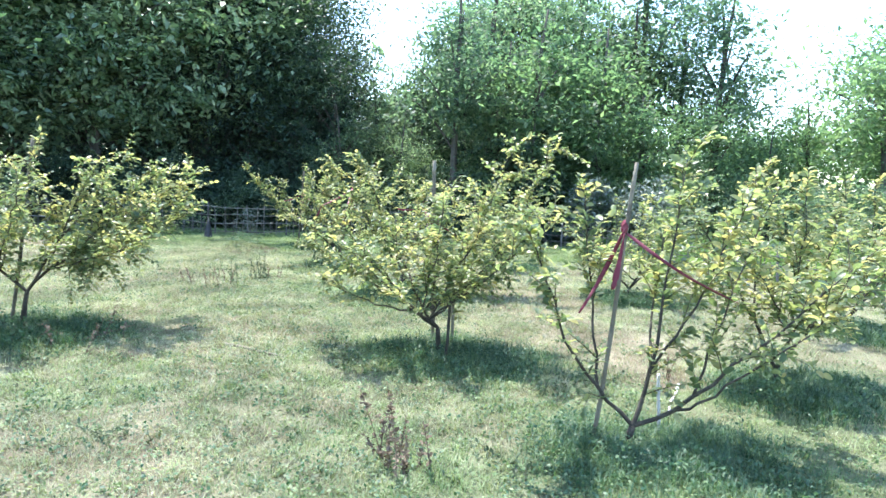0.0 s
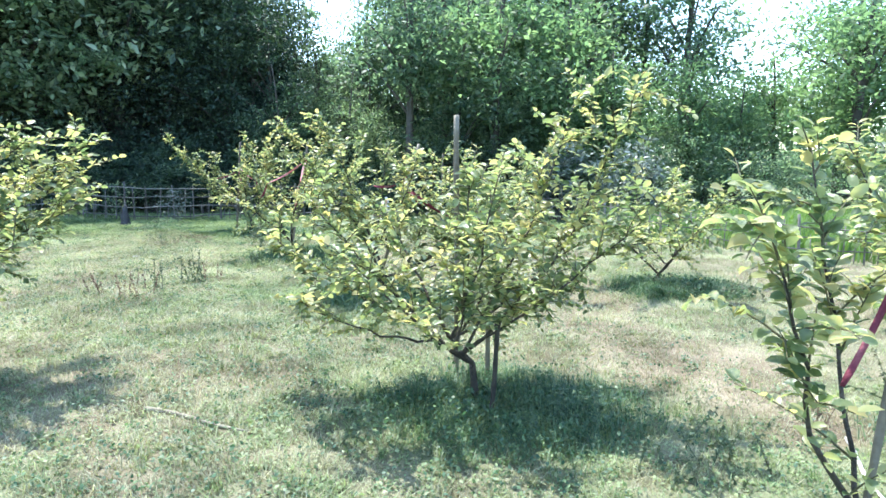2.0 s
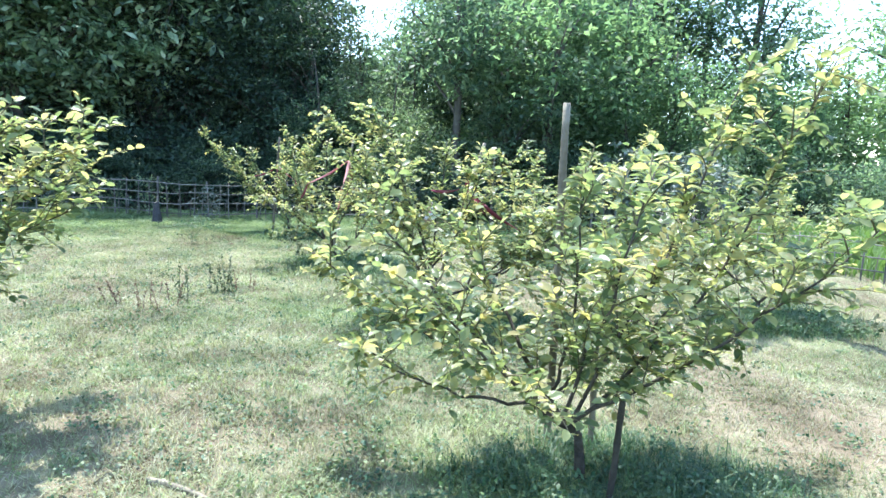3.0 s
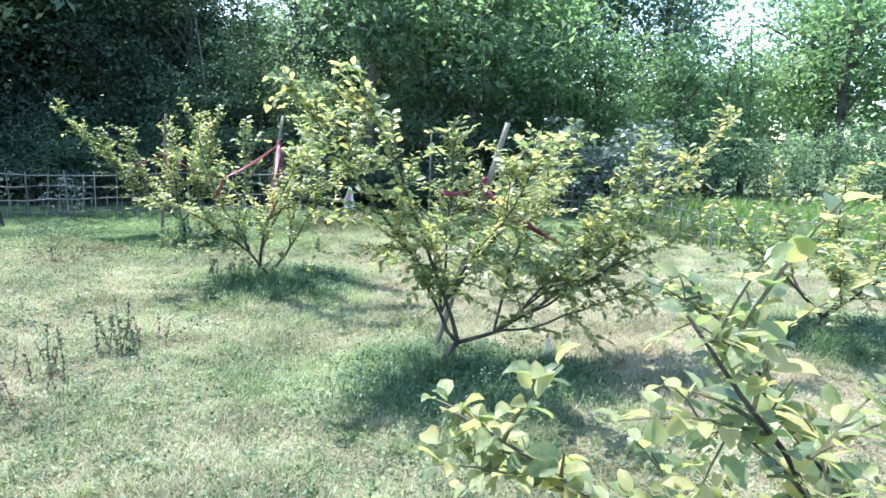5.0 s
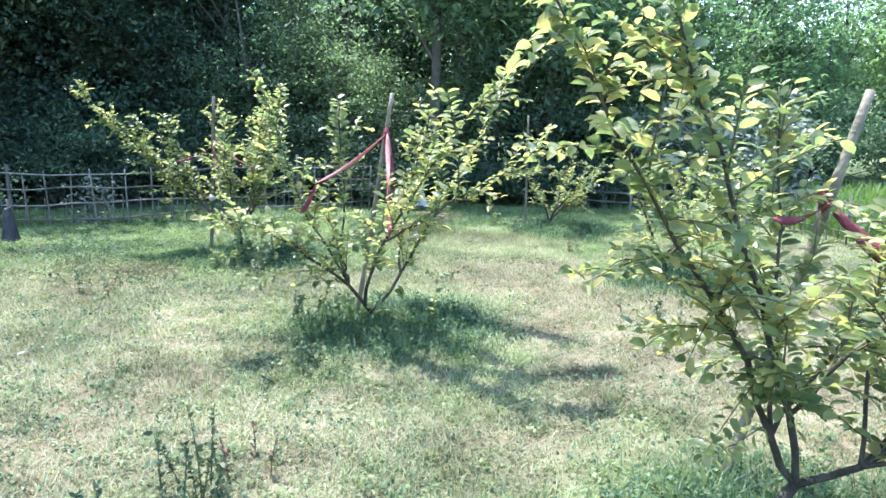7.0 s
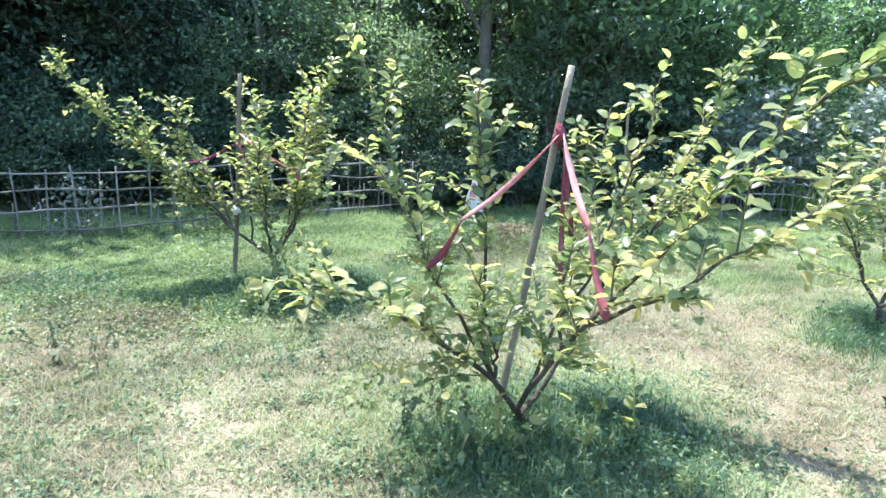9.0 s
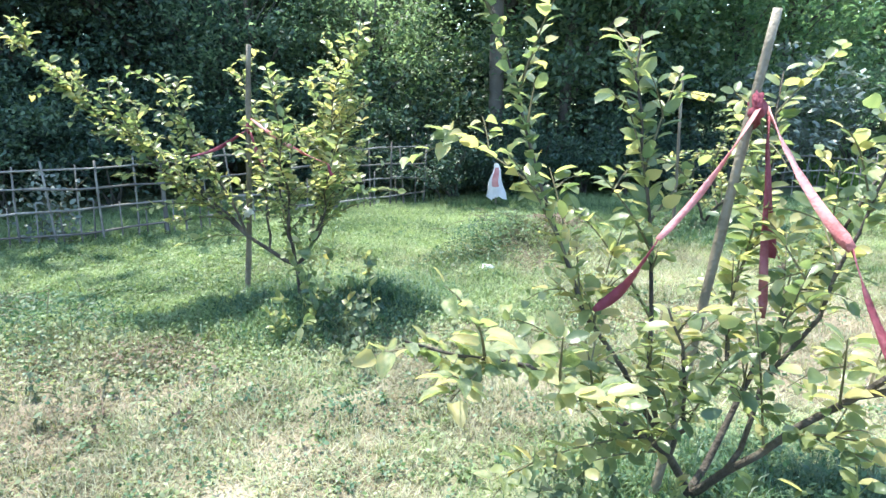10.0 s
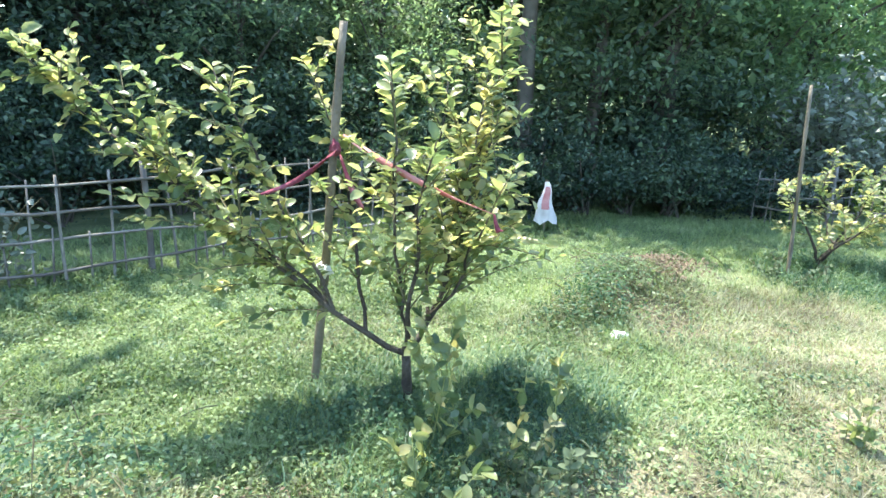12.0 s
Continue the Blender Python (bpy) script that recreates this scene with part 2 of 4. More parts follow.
def rise(x, y):
    """The ground's height."""
    x, y = np.asarray(x, float), np.asarray(y, float)
    z = 0.018 * np.sin(1.3 * x + 0.7 * y) + 0.014 * np.sin(2.9 * x - 1.7 * y + 1.0) + 0.008 * np.sin(5.3 * x + 4.1 * y)
    z = z + 0.26 * np.exp(-(((x + 0.95) / 0.55) ** 2 + ((y - 15.6) / 0.4) ** 2))
    z = z + 0.10 * np.exp(-(((x + 4.6) / 0.5) ** 2 + ((y - 14.15) / 0.35) ** 2))
    for tx, ty in SPOTS:
        z = z + 0.05 * np.exp(-((x - tx) ** 2 + (y - ty) ** 2) / 0.5)
    far = np.hypot(x, y - 10) > 60
    return np.where(far, 0.0, z)


def dry(x, y):
    """How dry the turf is, 0 to 1."""
    x, y = np.asarray(x, float), np.asarray(y, float)
    n = 0.5 + 0.7 * (patches(x, y, 1.5) - 0.5) + 0.6 * (patches(x, y, 0.55, 5.3) - 0.5) + 0.5 * (patches(x, y, 0.2, 9.1) - 0.5)
    path = np.exp(-((x - 1.5 + 0.30 * (y - 7.0)) / 0.7) ** 2) * (y > 5) * (y < 14.5)
    bare = np.exp(-(((x + 0.7) / 1.0) ** 2 + ((y - 15.0) / 0.6) ** 2)) + np.exp(-(((x + 4.4) / 0.9) ** 2 + ((y - 13.6) / 0.5) ** 2))
    walk_way = np.exp(-((x + 0.9 + 0.28 * y) / 0.9) ** 2) * 0.3
    d = 0.13 + n * 0.75 + 0.2 * (y > 6) * (y < 14) + path * 0.6 + bare * 0.6 + walk_way
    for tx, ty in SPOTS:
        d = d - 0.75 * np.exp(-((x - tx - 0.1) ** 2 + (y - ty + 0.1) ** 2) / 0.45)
    d = d - 0.9 * np.clip((y - 15.6) / 1.0, 0, 1) - 0.5 * np.clip((-x - 3.2) / 1.0, 0, 1) * (y > 14.2)
    return np.clip(d, 0, 1)


# trees of the orchard: foot, turn, leafiness, single leaves, look, limbs as (bow, tip)
TREES = [
    ((1.18, 3.85), 0, 1.12, 110, "open and slender beside a leaning stake", [((-.42, 0, .5), (-.7, -.1, 1.45)), ((.16, 0, .7), (.25, .1, 1.75)), ((.5, -.1, .5), (1.35, 0, 1.35)), ((.45, -.2, .25), (1.0, -.45, 1.15)), ((0, .3, .7), (.4, .8, 1.6)), ((-.12, .15, .8), (-.25, .3, 1.7)), ((.5, .3, .6), (1.1, .6, 1.65)), ((.3, .1, .8), (.7, .2, 1.7))]),
    ((-.03, 5.85), 0, 1.4, 150, "broad low crown on several stems", [((-.4, 0, .5), (-1.1, 0, 1.3)), ((-.3, .3, .6), (-.6, .7, 1.2)), ((-.3, -.4, .5), (-.7, -.6, 1.05)), ((.35, 0, .5), (.6, 0, 2.0)), ((.6, .05, .4), (1.05, .05, 2.0)), ((.4, -.3, .5), (.9, -.5, 1.35)), ((0, .1, .8), (-.1, .1, 1.6)), ((.3, .4, .7), (.5, .8, 1.6)), ((-.7, -.1, .35), (-1.05, -.2, .75)), ((-.7, .2, .55), (-1.3, .36, 1.02)), ((-.1, -.3, .8), (.1, -.5, 1.5)), ((.4, .2, .6), (.95, .6, 1.3))]),
    ((-.72, 9.0), 0, 1.25, 150, "leaning trunk with one long limb", [((-.1, 0, .8), (-1.0, -.1, 1.88)), ((-.15, 0, 1.0), (-.57, 0, 1.95)), ((.8, -.1, .32), (2.1, 0, 1.74)), ((.4, .3, .6), (1.2, .4, 1.55)), ((.6, -.2, .3), (1.6, -.3, .7)), ((.1, .2, .8), (.2, .3, 1.65)), ((.3, -.2, .8), (.5, -.5, 1.5)), ((.8, .2, .4), (1.8, .3, 1.25)), ((.2, 0, .6), (.8, -.1, 1.6)), ((1.0, .1, .5), (1.5, .2, 1.5)), ((.9, -.2, .6), (1.9, -.2, 1.1))]),
    ((-1.92, 11.83), 0, 0.66, 150, "open spindly limbs tied with ribbons", [((-.22, -.66, .72), (.78, -1.15, 1.8)), ((-.45, -.28, .7), (-1.08, -.27, .84)), ((.35, .2, .5), (1.03, 0, 1.8)), ((-.5, -.05, .5), (-.75, .1, 1.72)), ((-.15, .15, .8), (-.2, .2, 1.6)), ((.15, -.2, .7), (.35, -.3, 1.5)), ((.3, -.9, .9), (1.05, -.8, 1.45)), ((.3, .3, .6), (.6, .5, 1.5)), ((-.2, -.2, .5), (-.3, -.25, .95))]),
    ((-3.11, 14.5), 0, 0.82, 150, "one long arching limb and low forks", [((-.5, .15, .5), (-1.76, .58, 1.8)), ((.25, .1, .5), (.52, .13, 1.86)), ((-.1, -.2, .6), (-.1, -.45, 1.35)), ((-.4, .2, .8), (-.85, .3, 1.6)), ((-.1, -.1, .7), (-.15, .1, 1.55)), ((.2, -.2, .6), (.2, -.45, 1.05)), ((.35, .05, .9), (.42, -.05, 1.3)), ((.3, .1, .9), (.45, .05, 1.6)), ((-.1, .3, .7), (-.35, .6, 1.6)), ((.2, .3, .6), (.3, .5, 1.6)), ((-.7, .3, .7), (-1.25, .3, 1.45)), ((.2, -.1, .6), (.3, -.2, 1.5))]),
    ((-4.15, 6.15), 20, 1.75, 0, "wide flat crown", [((.5, 0, .8), (1.6, .1, 1.6)), ((.3, .3, .9), (.9, .8, 1.75)), ((-.5, 0, .8), (-1.5, 0, 1.6)), ((0, -.4, .7), (.3, -1.0, 1.4)), ((-.3, .3, .9), (-.5, .9, 1.7)), ((0, 0, 1.0), (.1, .1, 1.8)), ((.4, -.3, .6), (1.2, -.4, 1.25)), ((-.4, -.3, .8), (-.9, -.7, 1.4)), ((.3, 0, .9), (.8, -.1, 1.75)), ((.9, -.1, .8), (1.55, -.3, 1.2)), ((.6, -.5, .7), (1.2, -.9, 1.05)), ((.8, .4, .9), (1.5, .5, 1.4)), ((-.2, -.6, .8), (-.3, -1.1, 1.25)), ((.7, -.2, 1.0), (1.4, -.3, 1.65)), ((-.6, -.4, .8), (-1.3, -.6, 1.3))]),
    ((2.7, 9.35), 10, 1.1, 0, "low rounded crown", [((.5, 0, .6), (1.2, .1, 1.2)), ((-.4, .2, .6), (-1.0, .3, 1.2)), ((0, -.4, .6), (.2, -.8, 1.1)), ((0, .4, .7), (.1, .8, 1.3)), ((.1, 0, .8), (.2, .1, 1.4)), ((-.3, -.3, .5), (-.8, -.6, .9)), ((.4, .3, .7), (.9, .7, 1.2))]),
    ((1.07, 12.65), 10, 1.0, 0, "small crown on a leaning trunk", [((.4, 0, .5), (1.0, .1, 1.2)), ((-.2, .2, .6), (-.4, .3, 1.1)), ((.1, -.4, .6), (.3, -.7, 1.1)), ((0, .3, .7), (.1, .5, 1.3)), ((-.1, -.3, .4), (-.3, -.4, .8)), ((.3, .3, .6), (.8, .5, 1.2))]),
    ((1.0, 15.65), 0, 0.8, 0, "sparse and knee-high beside a stake", [((.3, 0, .3), (.9, .1, .95)), ((-.1, .1, .4), (-.3, .2, .8)), ((0, -.2, .4), (.3, -.4, .7)), ((.2, .3, .4), (.5, .4, 1.0)), ((.2, -.1, .2), (.6, -.2, .5))]),
    ((2.75, 5.1), 5, 1.6, 0, "tall dense crown", [((.4, 0, .7), (1.1, .1, 1.6)), ((-.3, .2, .8), (-.8, .3, 1.6)), ((0, -.4, .7), (.1, -.6, 1.3)), ((0, .4, .9), (.1, .9, 1.8)), ((.1, 0, .9), (.2, .1, 1.8)), ((-.3, -.3, .6), (-.6, -.4, 1.0)), ((.4, .4, .8), (1.0, .8, 1.7))]),
    ((4.9, 7.6), 0, 1.2, 0, "leafy crown near the field", [((.5, 0, .7), (1.3, .1, 1.5)), ((-.5, .2, .8), (-1.1, .3, 1.6)), ((0, -.4, .7), (.2, -.8, 1.3)), ((0, .4, .9), (.1, .9, 1.7)), ((.1, 0, .9), (.2, .1, 1.8)), ((-.4, -.3, .6), (-.9, -.5, 1.2))]),
]
SPOTS = [t[0] for t in TREES]


# ---- ground ----
def ground_axis(lo, hi, step):
    inner = np.arange(lo, hi + step / 2, step)
    grow = np.cumsum(step * 1.45 ** np.arange(1, 22))
    return np.concatenate([lo - grow[::-1], inner, hi + grow])


gx, gy = ground_axis(-11, 8, 0.14), ground_axis(-3, 21, 0.14)
GX, GY = np.meshgrid(gx, gy, indexing="ij")
gv = np.stack([GX, GY, rise(GX, GY)], -1).reshape(-1, 3)
ni, nj = len(gx), len(gy)
idx = np.arange(ni * nj).reshape(ni, nj)
a, b, c, d = idx[:-1, :-1].ravel(), idx[1:, :-1].ravel(), idx[1:, 1:].ravel(), idx[:-1, 1:].ravel()
gt = np.concatenate([np.stack([a, b, c], 1), np.stack([a, c, d], 1)])
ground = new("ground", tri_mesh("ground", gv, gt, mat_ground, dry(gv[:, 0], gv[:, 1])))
ground.data.polygons.foreach_set("use_smooth", [True] * len(ground.data.polygons))
tagged(ground, "uneven turf of dry straw and short green grass with bare patches", "ground", kind="structure")


# ---- grass ----
rng = np.random.default_rng(7)


def blades(xy, height, width, lean, dryness, bent=True):
    """Grass blades: bent ones of three triangles, or straight slivers of one."""
    n = len(xy)
    z = rise(xy[:, 0], xy[:, 1]) - 0.004
    turn = rng.uniform(0, 2 * np.pi, n)
    s = np.stack([np.cos(turn), np.sin(turn), np.zeros(n)], 1)
    w = np.stack([-s[:, 1], s[:, 0], np.zeros(n)], 1)
    base = np.stack([xy[:, 0], xy[:, 1], z], 1)
    h = height[:, None]
    le = (lean * rng.uniform(0.3, 1.3, n))[:, None]
    tip = base + w * h * le * 1.15 + np.array([0, 0, 1.0]) * h * np.clip(1 - 0.28 * le, 0.25, 1)
    hw = (width / 2)[:, None]
    if not bent:
        v = np.stack([base - s * hw, base + s * hw, tip], 1).reshape(-1, 3)
        return v, np.arange(n * 3).reshape(-1, 3), np.repeat(dryness, 3)
    mid = base + w * h * le * 0.4 + np.array([0, 0, 0.62]) * h
    v = np.stack([base - s * hw, base + s * hw, mid - s * hw * 0.75, mid + s * hw * 0.75, tip], 1).reshape(-1, 3)
    o = (np.arange(n) * 5)[:, None]
    t = np.concatenate([o + np.array([[0, 1, 3]]), o + np.array([[0, 3, 2]]), o + np.array([[2, 3, 4]])])
    return v, t, np.repeat(dryness, 5)


def grass(name, n, box, height, width, lean, label, keep=None, mat=None, extra=0.0, bent=False):
    x0, x1, y0, y1 = box
    xy = np.stack([rng.uniform(x0, x1, n), rng.uniform(y0, y1, n)], 1)
    if keep is not None:
        xy = xy[rng.uniform(0, 1, n) < keep(xy[:, 0], xy[:, 1])]
    m = len(xy)
    clump = 0.35 + 0.7 * patches(xy[:, 0], xy[:, 1], 0.4, 3.9) + 0.55 * patches(xy[:, 0], xy[:, 1], 0.09, 6.1)
    hh = rng.uniform(*height, m) * clump
    mottle = 0.9 * (patches(xy[:, 0], xy[:, 1], 0.11, 2.7) - 0.5) + 0.5 * (patches(xy[:, 0], xy[:, 1], 0.05, 7.7) - 0.5)
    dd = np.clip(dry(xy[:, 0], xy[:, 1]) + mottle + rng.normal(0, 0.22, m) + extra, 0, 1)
    v, t, a = blades(xy, hh, rng.uniform(*width, m), np.full(m, lean), dd, bent)
    return tagged(new(name, tri_mesh(name, v, t, mat or mat_grass, a)), label, "grass", kind="stuff")


def walk_x(y):
    return -0.33 * y


grass("short_grass", 1250000, (-7.5, 5, 0.8, 16.5), (0.015, 0.065), (0.004, 0.0085), 1.2, "short dry and green blades of cropped turf", lambda x, y: (np.exp(-((x - walk_x(y) - 0.6) / 2.6) ** 2) * 0.7 + 0.3) * np.clip(1.6 * patches(x, y, 0.13, 1.4) + 0.15, 0, 1))
grass("fence_grass", 270000, (-9, 3.5, 13.8, 18.6), (0.02, 0.085), (0.005, 0.010), 1.1, "fresh green grass along the bamboo fence", extra=-0.3)
grass("far_grass", 260000, (-11, 8, 7, 17), (0.015, 0.06), (0.006, 0.012), 1.3, "short pale grass across the orchard")


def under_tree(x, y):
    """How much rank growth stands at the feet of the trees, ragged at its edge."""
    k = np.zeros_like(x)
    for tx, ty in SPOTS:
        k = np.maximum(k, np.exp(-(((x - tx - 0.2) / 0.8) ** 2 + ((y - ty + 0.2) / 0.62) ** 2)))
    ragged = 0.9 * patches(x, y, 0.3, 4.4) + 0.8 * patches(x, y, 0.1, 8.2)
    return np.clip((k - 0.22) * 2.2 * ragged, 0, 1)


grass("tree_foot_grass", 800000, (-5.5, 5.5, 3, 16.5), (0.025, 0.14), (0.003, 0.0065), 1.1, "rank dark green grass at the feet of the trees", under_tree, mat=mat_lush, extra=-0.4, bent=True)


def rank_herbs(name, n, box, label, seed):
    """Small-leaved rank herbs in the shade of the trees, of uneven height."""
    r = np.random.default_rng(seed)
    x0, x1, y0, y1 = box
    xy = np.stack([r.uniform(x0, x1, n), r.uniform(y0, y1, n)], 1)
    xy = xy[r.uniform(0, 1, n) < under_tree(xy[:, 0], xy[:, 1])]
    n = len(xy)
    tall = 0.03 + 0.14 * patches(xy[:, 0], xy[:, 1], 0.16, 5.5) ** 1.5
    p = np.column_stack([xy, rise(xy[:, 0], xy[:, 1]) + tall * r.uniform(0.1, 1.0, n)])
    v, t = leaf_cloud(p, unit(r.normal(0, 1, (n, 3)) * np.array([1, 1, 0.6]) + np.array([0, 0, 0.3])), unit(r.normal(0, 0.6, (n, 3)) + np.array([0, 0, 1.0])), r.uniform(0.014, 0.036, n), (SPEAR_V * np.array([1.5, 1, 1]), SPEAR_T))
    return tagged(new(name, tri_mesh(name, v, t, mat_lush)), label, "herbs", kind="stuff")


rank_herbs("rank_herbs", 420000, (-5.5, 5.5, 3, 16.5), "dark small-leaved herbs growing rank under the fruit trees", 12)


def tufts(name, clusters, box, label, seed):
    """Uneven tufts of longer blades that stand out of the turf."""
    x0, x1, y0, y1 = box
    r = np.random.default_rng(seed)
    c = np.stack([r.uniform(x0, x1, clusters), r.uniform(y0, y1, clusters)], 1)
    c = c[r.uniform(0, 1, clusters) < np.exp(-((c[:, 0] - walk_x(c[:, 1]) - 0.6) / 3.4) ** 2)]
    per = 22
    xy = (c[:, None, :] + r.normal(0, 1, (len(c), per, 2)) * r.uniform(0.015, 0.06, (len(c), 1, 1))).reshape(-1, 2)
    n = len(xy)
    tone = np.repeat(r.uniform(-0.5, 0.45, len(c)), per)
    dd = np.clip(dry(xy[:, 0], xy[:, 1]) + tone + r.normal(0, 0.12, n), 0, 1)
    hh = np.repeat(r.uniform(0.02, 0.1, len(c)), per) * r.uniform(0.5, 1.1, n)
    v, t, a = blades(xy, hh, r.uniform(0.003, 0.006, n), np.full(n, 0.9), dd)
    return tagged(new(name, tri_mesh(name, v, t, mat_grass, a)), label, "grass", kind="stuff")


tufts("grass_tufts", 7500, (-7, 5, 0.8, 17), "ragged tufts of green and straw-coloured grass", 11)


def herbs(name, clusters, box, label, seed, mat=None, big=1.0):
    """Low broad-leaved herbs in patches between the blades."""
    r = np.random.default_rng(seed)
    x0, x1, y0, y1 = box
    c = np.stack([r.uniform(x0, x1, clusters), r.uniform(y0, y1, clusters)], 1)
    c = c[r.uniform(0, 1, clusters) < np.exp(-((c[:, 0] - walk_x(c[:, 1]) - 0.6) / 3.2) ** 2)]
    per = 16
    xy = (c[:, None, :] + r.normal(0, 1, (len(c), per, 2)) * r.uniform(0.02, 0.07, (len(c), 1, 1))).reshape(-1, 2)
    n = len(xy)
    p = np.column_stack([xy, rise(xy[:, 0], xy[:, 1]) + r.uniform(0.004, 0.045, n)])
    v, t = leaf_cloud(p, unit(r.normal(0, 1, (n, 3)) * np.array([1, 1, 0.5])), unit(r.normal(0, 0.45, (n, 3)) + np.array([0, 0, 1.0])), big * r.uniform(0.012, 0.032, n), (SPEAR_V * np.array([1.7, 1, 1]), SPEAR_T))
    a = np.repeat(np.clip(dry(p[:, 0], p[:, 1]) * 0.6 + r.normal(-0.1, 0.2, n), 0, 1), 4)
    return tagged(new(name, tri_mesh(name, v, t, mat or mat_grass, a)), label, "herbs", kind="stuff")


herbs("dark_herbs", 8000, (-7, 5, 1, 17), "low dark green herbs dotted through the turf", 6, mat_lush)
herbs("fence_herbs", 6000, (-8, 1, 13.5, 17.3), "fresh round-leaved herbs in the grass before the fence", 8, big=1.05)
herbs("ground_herbs", 9000, (-7, 5, 1, 17), "small round-leaved herbs scattered in the turf", 5)


# ---- orchard trees ----
leaf_meshes = []
for i in range(3):
    s = 1.0 + 0.12 * i
    v = LEAF_V * np.array([s, 1.0, 1.0 + 0.8 * i])
    leaf_meshes.append(tri_mesh("leaf", v, LEAF_T, mat_leaf_one, smooth=True))


def orchard_tree(where, face, limbs, seed, word, rich=1.0, singles=0, low_z=0.5, leaf=0.066, fork_z=0.18, loose=0.8, lean=(0.0, 0.0)):
    """A young fruit tree: trunk, limbs, twigs, foliage, and single leaves on the side of the path."""
    r = np.random.default_rng(seed)
    x, y = where
    tree = empty("fruit_tree", (x, y, float(rise(x, y)) - 0.03), face)
    fork = np.array([lean[0], lean[1], fork_z])
    b = Bag()
    tube(b, bend((0, 0, -0.05), (0, 0, fork_z * 0.4), fork, 4), [0.034, 0.028, 0.023, 0.02], 8)
    part("trunk", b.mesh("trunk", mat_bark, True), tree)
    twigs = Bag()
    lp, la, lu, ls = [], [], [], []

    def leafy(pts, gap, big):
        seg = np.linalg.norm(np.diff(pts, axis=0), axis=1)
        cum = np.concatenate([[0], np.cumsum(seg)])
        n = max(2, int(cum[-1] / gap))
        for k in range(n):
            t = (k + r.uniform(0, 1)) / n * cum[-1]
            p = np.array([np.interp(t, cum, pts[:, q]) for q in range(3)])
            ahead = unit(pts[-1] - pts[0])
            side = unit(np.cross(ahead, (0, 0, 1.0))) * (1 if k % 2 else -1)
            out = unit(side * 0.9 + ahead * 0.5 + r.normal(0, 0.3, 3) + np.array([0, 0, 0.05]))
            lp.append(p + out * 0.008)
            la.append(out)
            lu.append(unit(np.array([0, 0, 1.0]) + r.normal(0, 0.42, 3)))
            ls.append(big * r.uniform(0.65, 1.25))

    main = []
    for number, (bow, tip) in enumerate(limbs):
        tip, bow = np.array(tip), np.array(bow)
        n = 12
        start, thick = fork, 0.0155
        if number >= 3:
            spots = np.array([q[k] for q in main for k in range(2, 7)])
            aim = bow * 0.6
            start, thick = spots[np.argmin(np.linalg.norm(spots - aim, axis=1))], 0.010
            bow = (start + tip) / 2 * 0.45 + bow * 0.55
        pts = bend(start, bow, tip, n) + np.cumsum(r.normal(0, 0.013, (n, 3)), 0)
        pts[0] = start
        if number < 3:
            main.append(pts)
        length = np.linalg.norm(np.diff(pts, axis=0), axis=1).sum()
        lb = Bag()
        tube(lb, pts, np.linspace(thick, 0.003, n), 6)
        part("limb", lb.mesh("limb", mat_bark, True), tree)
        leafy(pts[5:], 0.019, leaf)
        shoots = int(length * 12.5 * rich)
        for k in range(shoots):
            f = 0.16 + 0.82 * (k + r.uniform(0, 1)) / shoots
            i = f * (n - 1)
            p = np.array([np.interp(i, np.arange(n), pts[:, q]) for q in range(3)])
            if p[2] < low_z and r.uniform() < 0.8:
                continue
            ahead = unit(pts[min(n - 1, int(i) + 1)] - pts[int(i)])
            out = unit(ahead * (1.6 - loose) + unit(r.normal(0, 1, 3)) * loose + np.array([0, 0, 0.17]))
            ln = r.uniform(0.16, 0.55) * (1.08 - 0.45 * f)
            end = p + out * ln + np.array([0, 0, -0.12 * ln])
            tp = bend(p, p + out * ln * 0.5 + np.array([0, 0, 0.06 * ln]), end, 5)
            tube(twigs, tp, np.linspace(0.0045, 0.0015, 5), 4)
            leafy(tp, 0.019, leaf)
            for q in range(int(r.integers(0, 3))):
                s0 = tp[int(r.integers(1, 4))]
                o2 = unit(out * 0.6 + r.normal(0, 0.6, 3))
                l2 = r.uniform(0.08, 0.2)
                t2 = bend(s0, s0 + o2 * l2 * 0.5 + np.array([0, 0, 0.02]), s0 + o2 * l2 + np.array([0, 0, -0.02]), 4)
                tube(twigs, t2, [0.003, 0.0025, 0.002, 0.001], 3)
                leafy(t2, 0.023, leaf * 0.9)
    part("fine_branching", twigs.mesh("fine_branching", mat_twig), tree, "thin greenish brown twigs", "stuff")
    lp, la, lu, ls = np.array(lp), np.array(la), np.array(lu), np.array(ls)
    turned = radians(face)
    wx = lp[:, 0] * math.cos(turned) - lp[:, 1] * math.sin(turned)
    pick = np.zeros(len(lp), bool)
    if singles:
        order = np.argsort(wx + 0.3 * r.uniform(0, 1, len(lp)))
        pick[order[:singles]] = True
    keep = ~pick
    v, t = leaf_cloud(lp[keep], la[keep], lu[keep], ls[keep])
    part("foliage", tri_mesh("foliage", v, t, mat_leaf, smooth=True), tree, "many small oval yellow-green leaves", "stuff")
    for k in np.nonzero(pick)[0]:
        al = unit(la[k])
        sd = unit(np.cross(al, lu[k]))
        m = Matrix((sd, al, np.cross(sd, al))).transposed().to_4x4()
        ob = new("leaf", leaf_meshes[k % 3])
        ob.parent = tree
        ob.matrix_basis = Matrix.Translation(lp[k]) @ m @ Matrix.Scale(float(ls[k]), 4)
    return tagged(tree, "young yellow-green fruit tree, " + word, "fruit tree", "orchard trees")


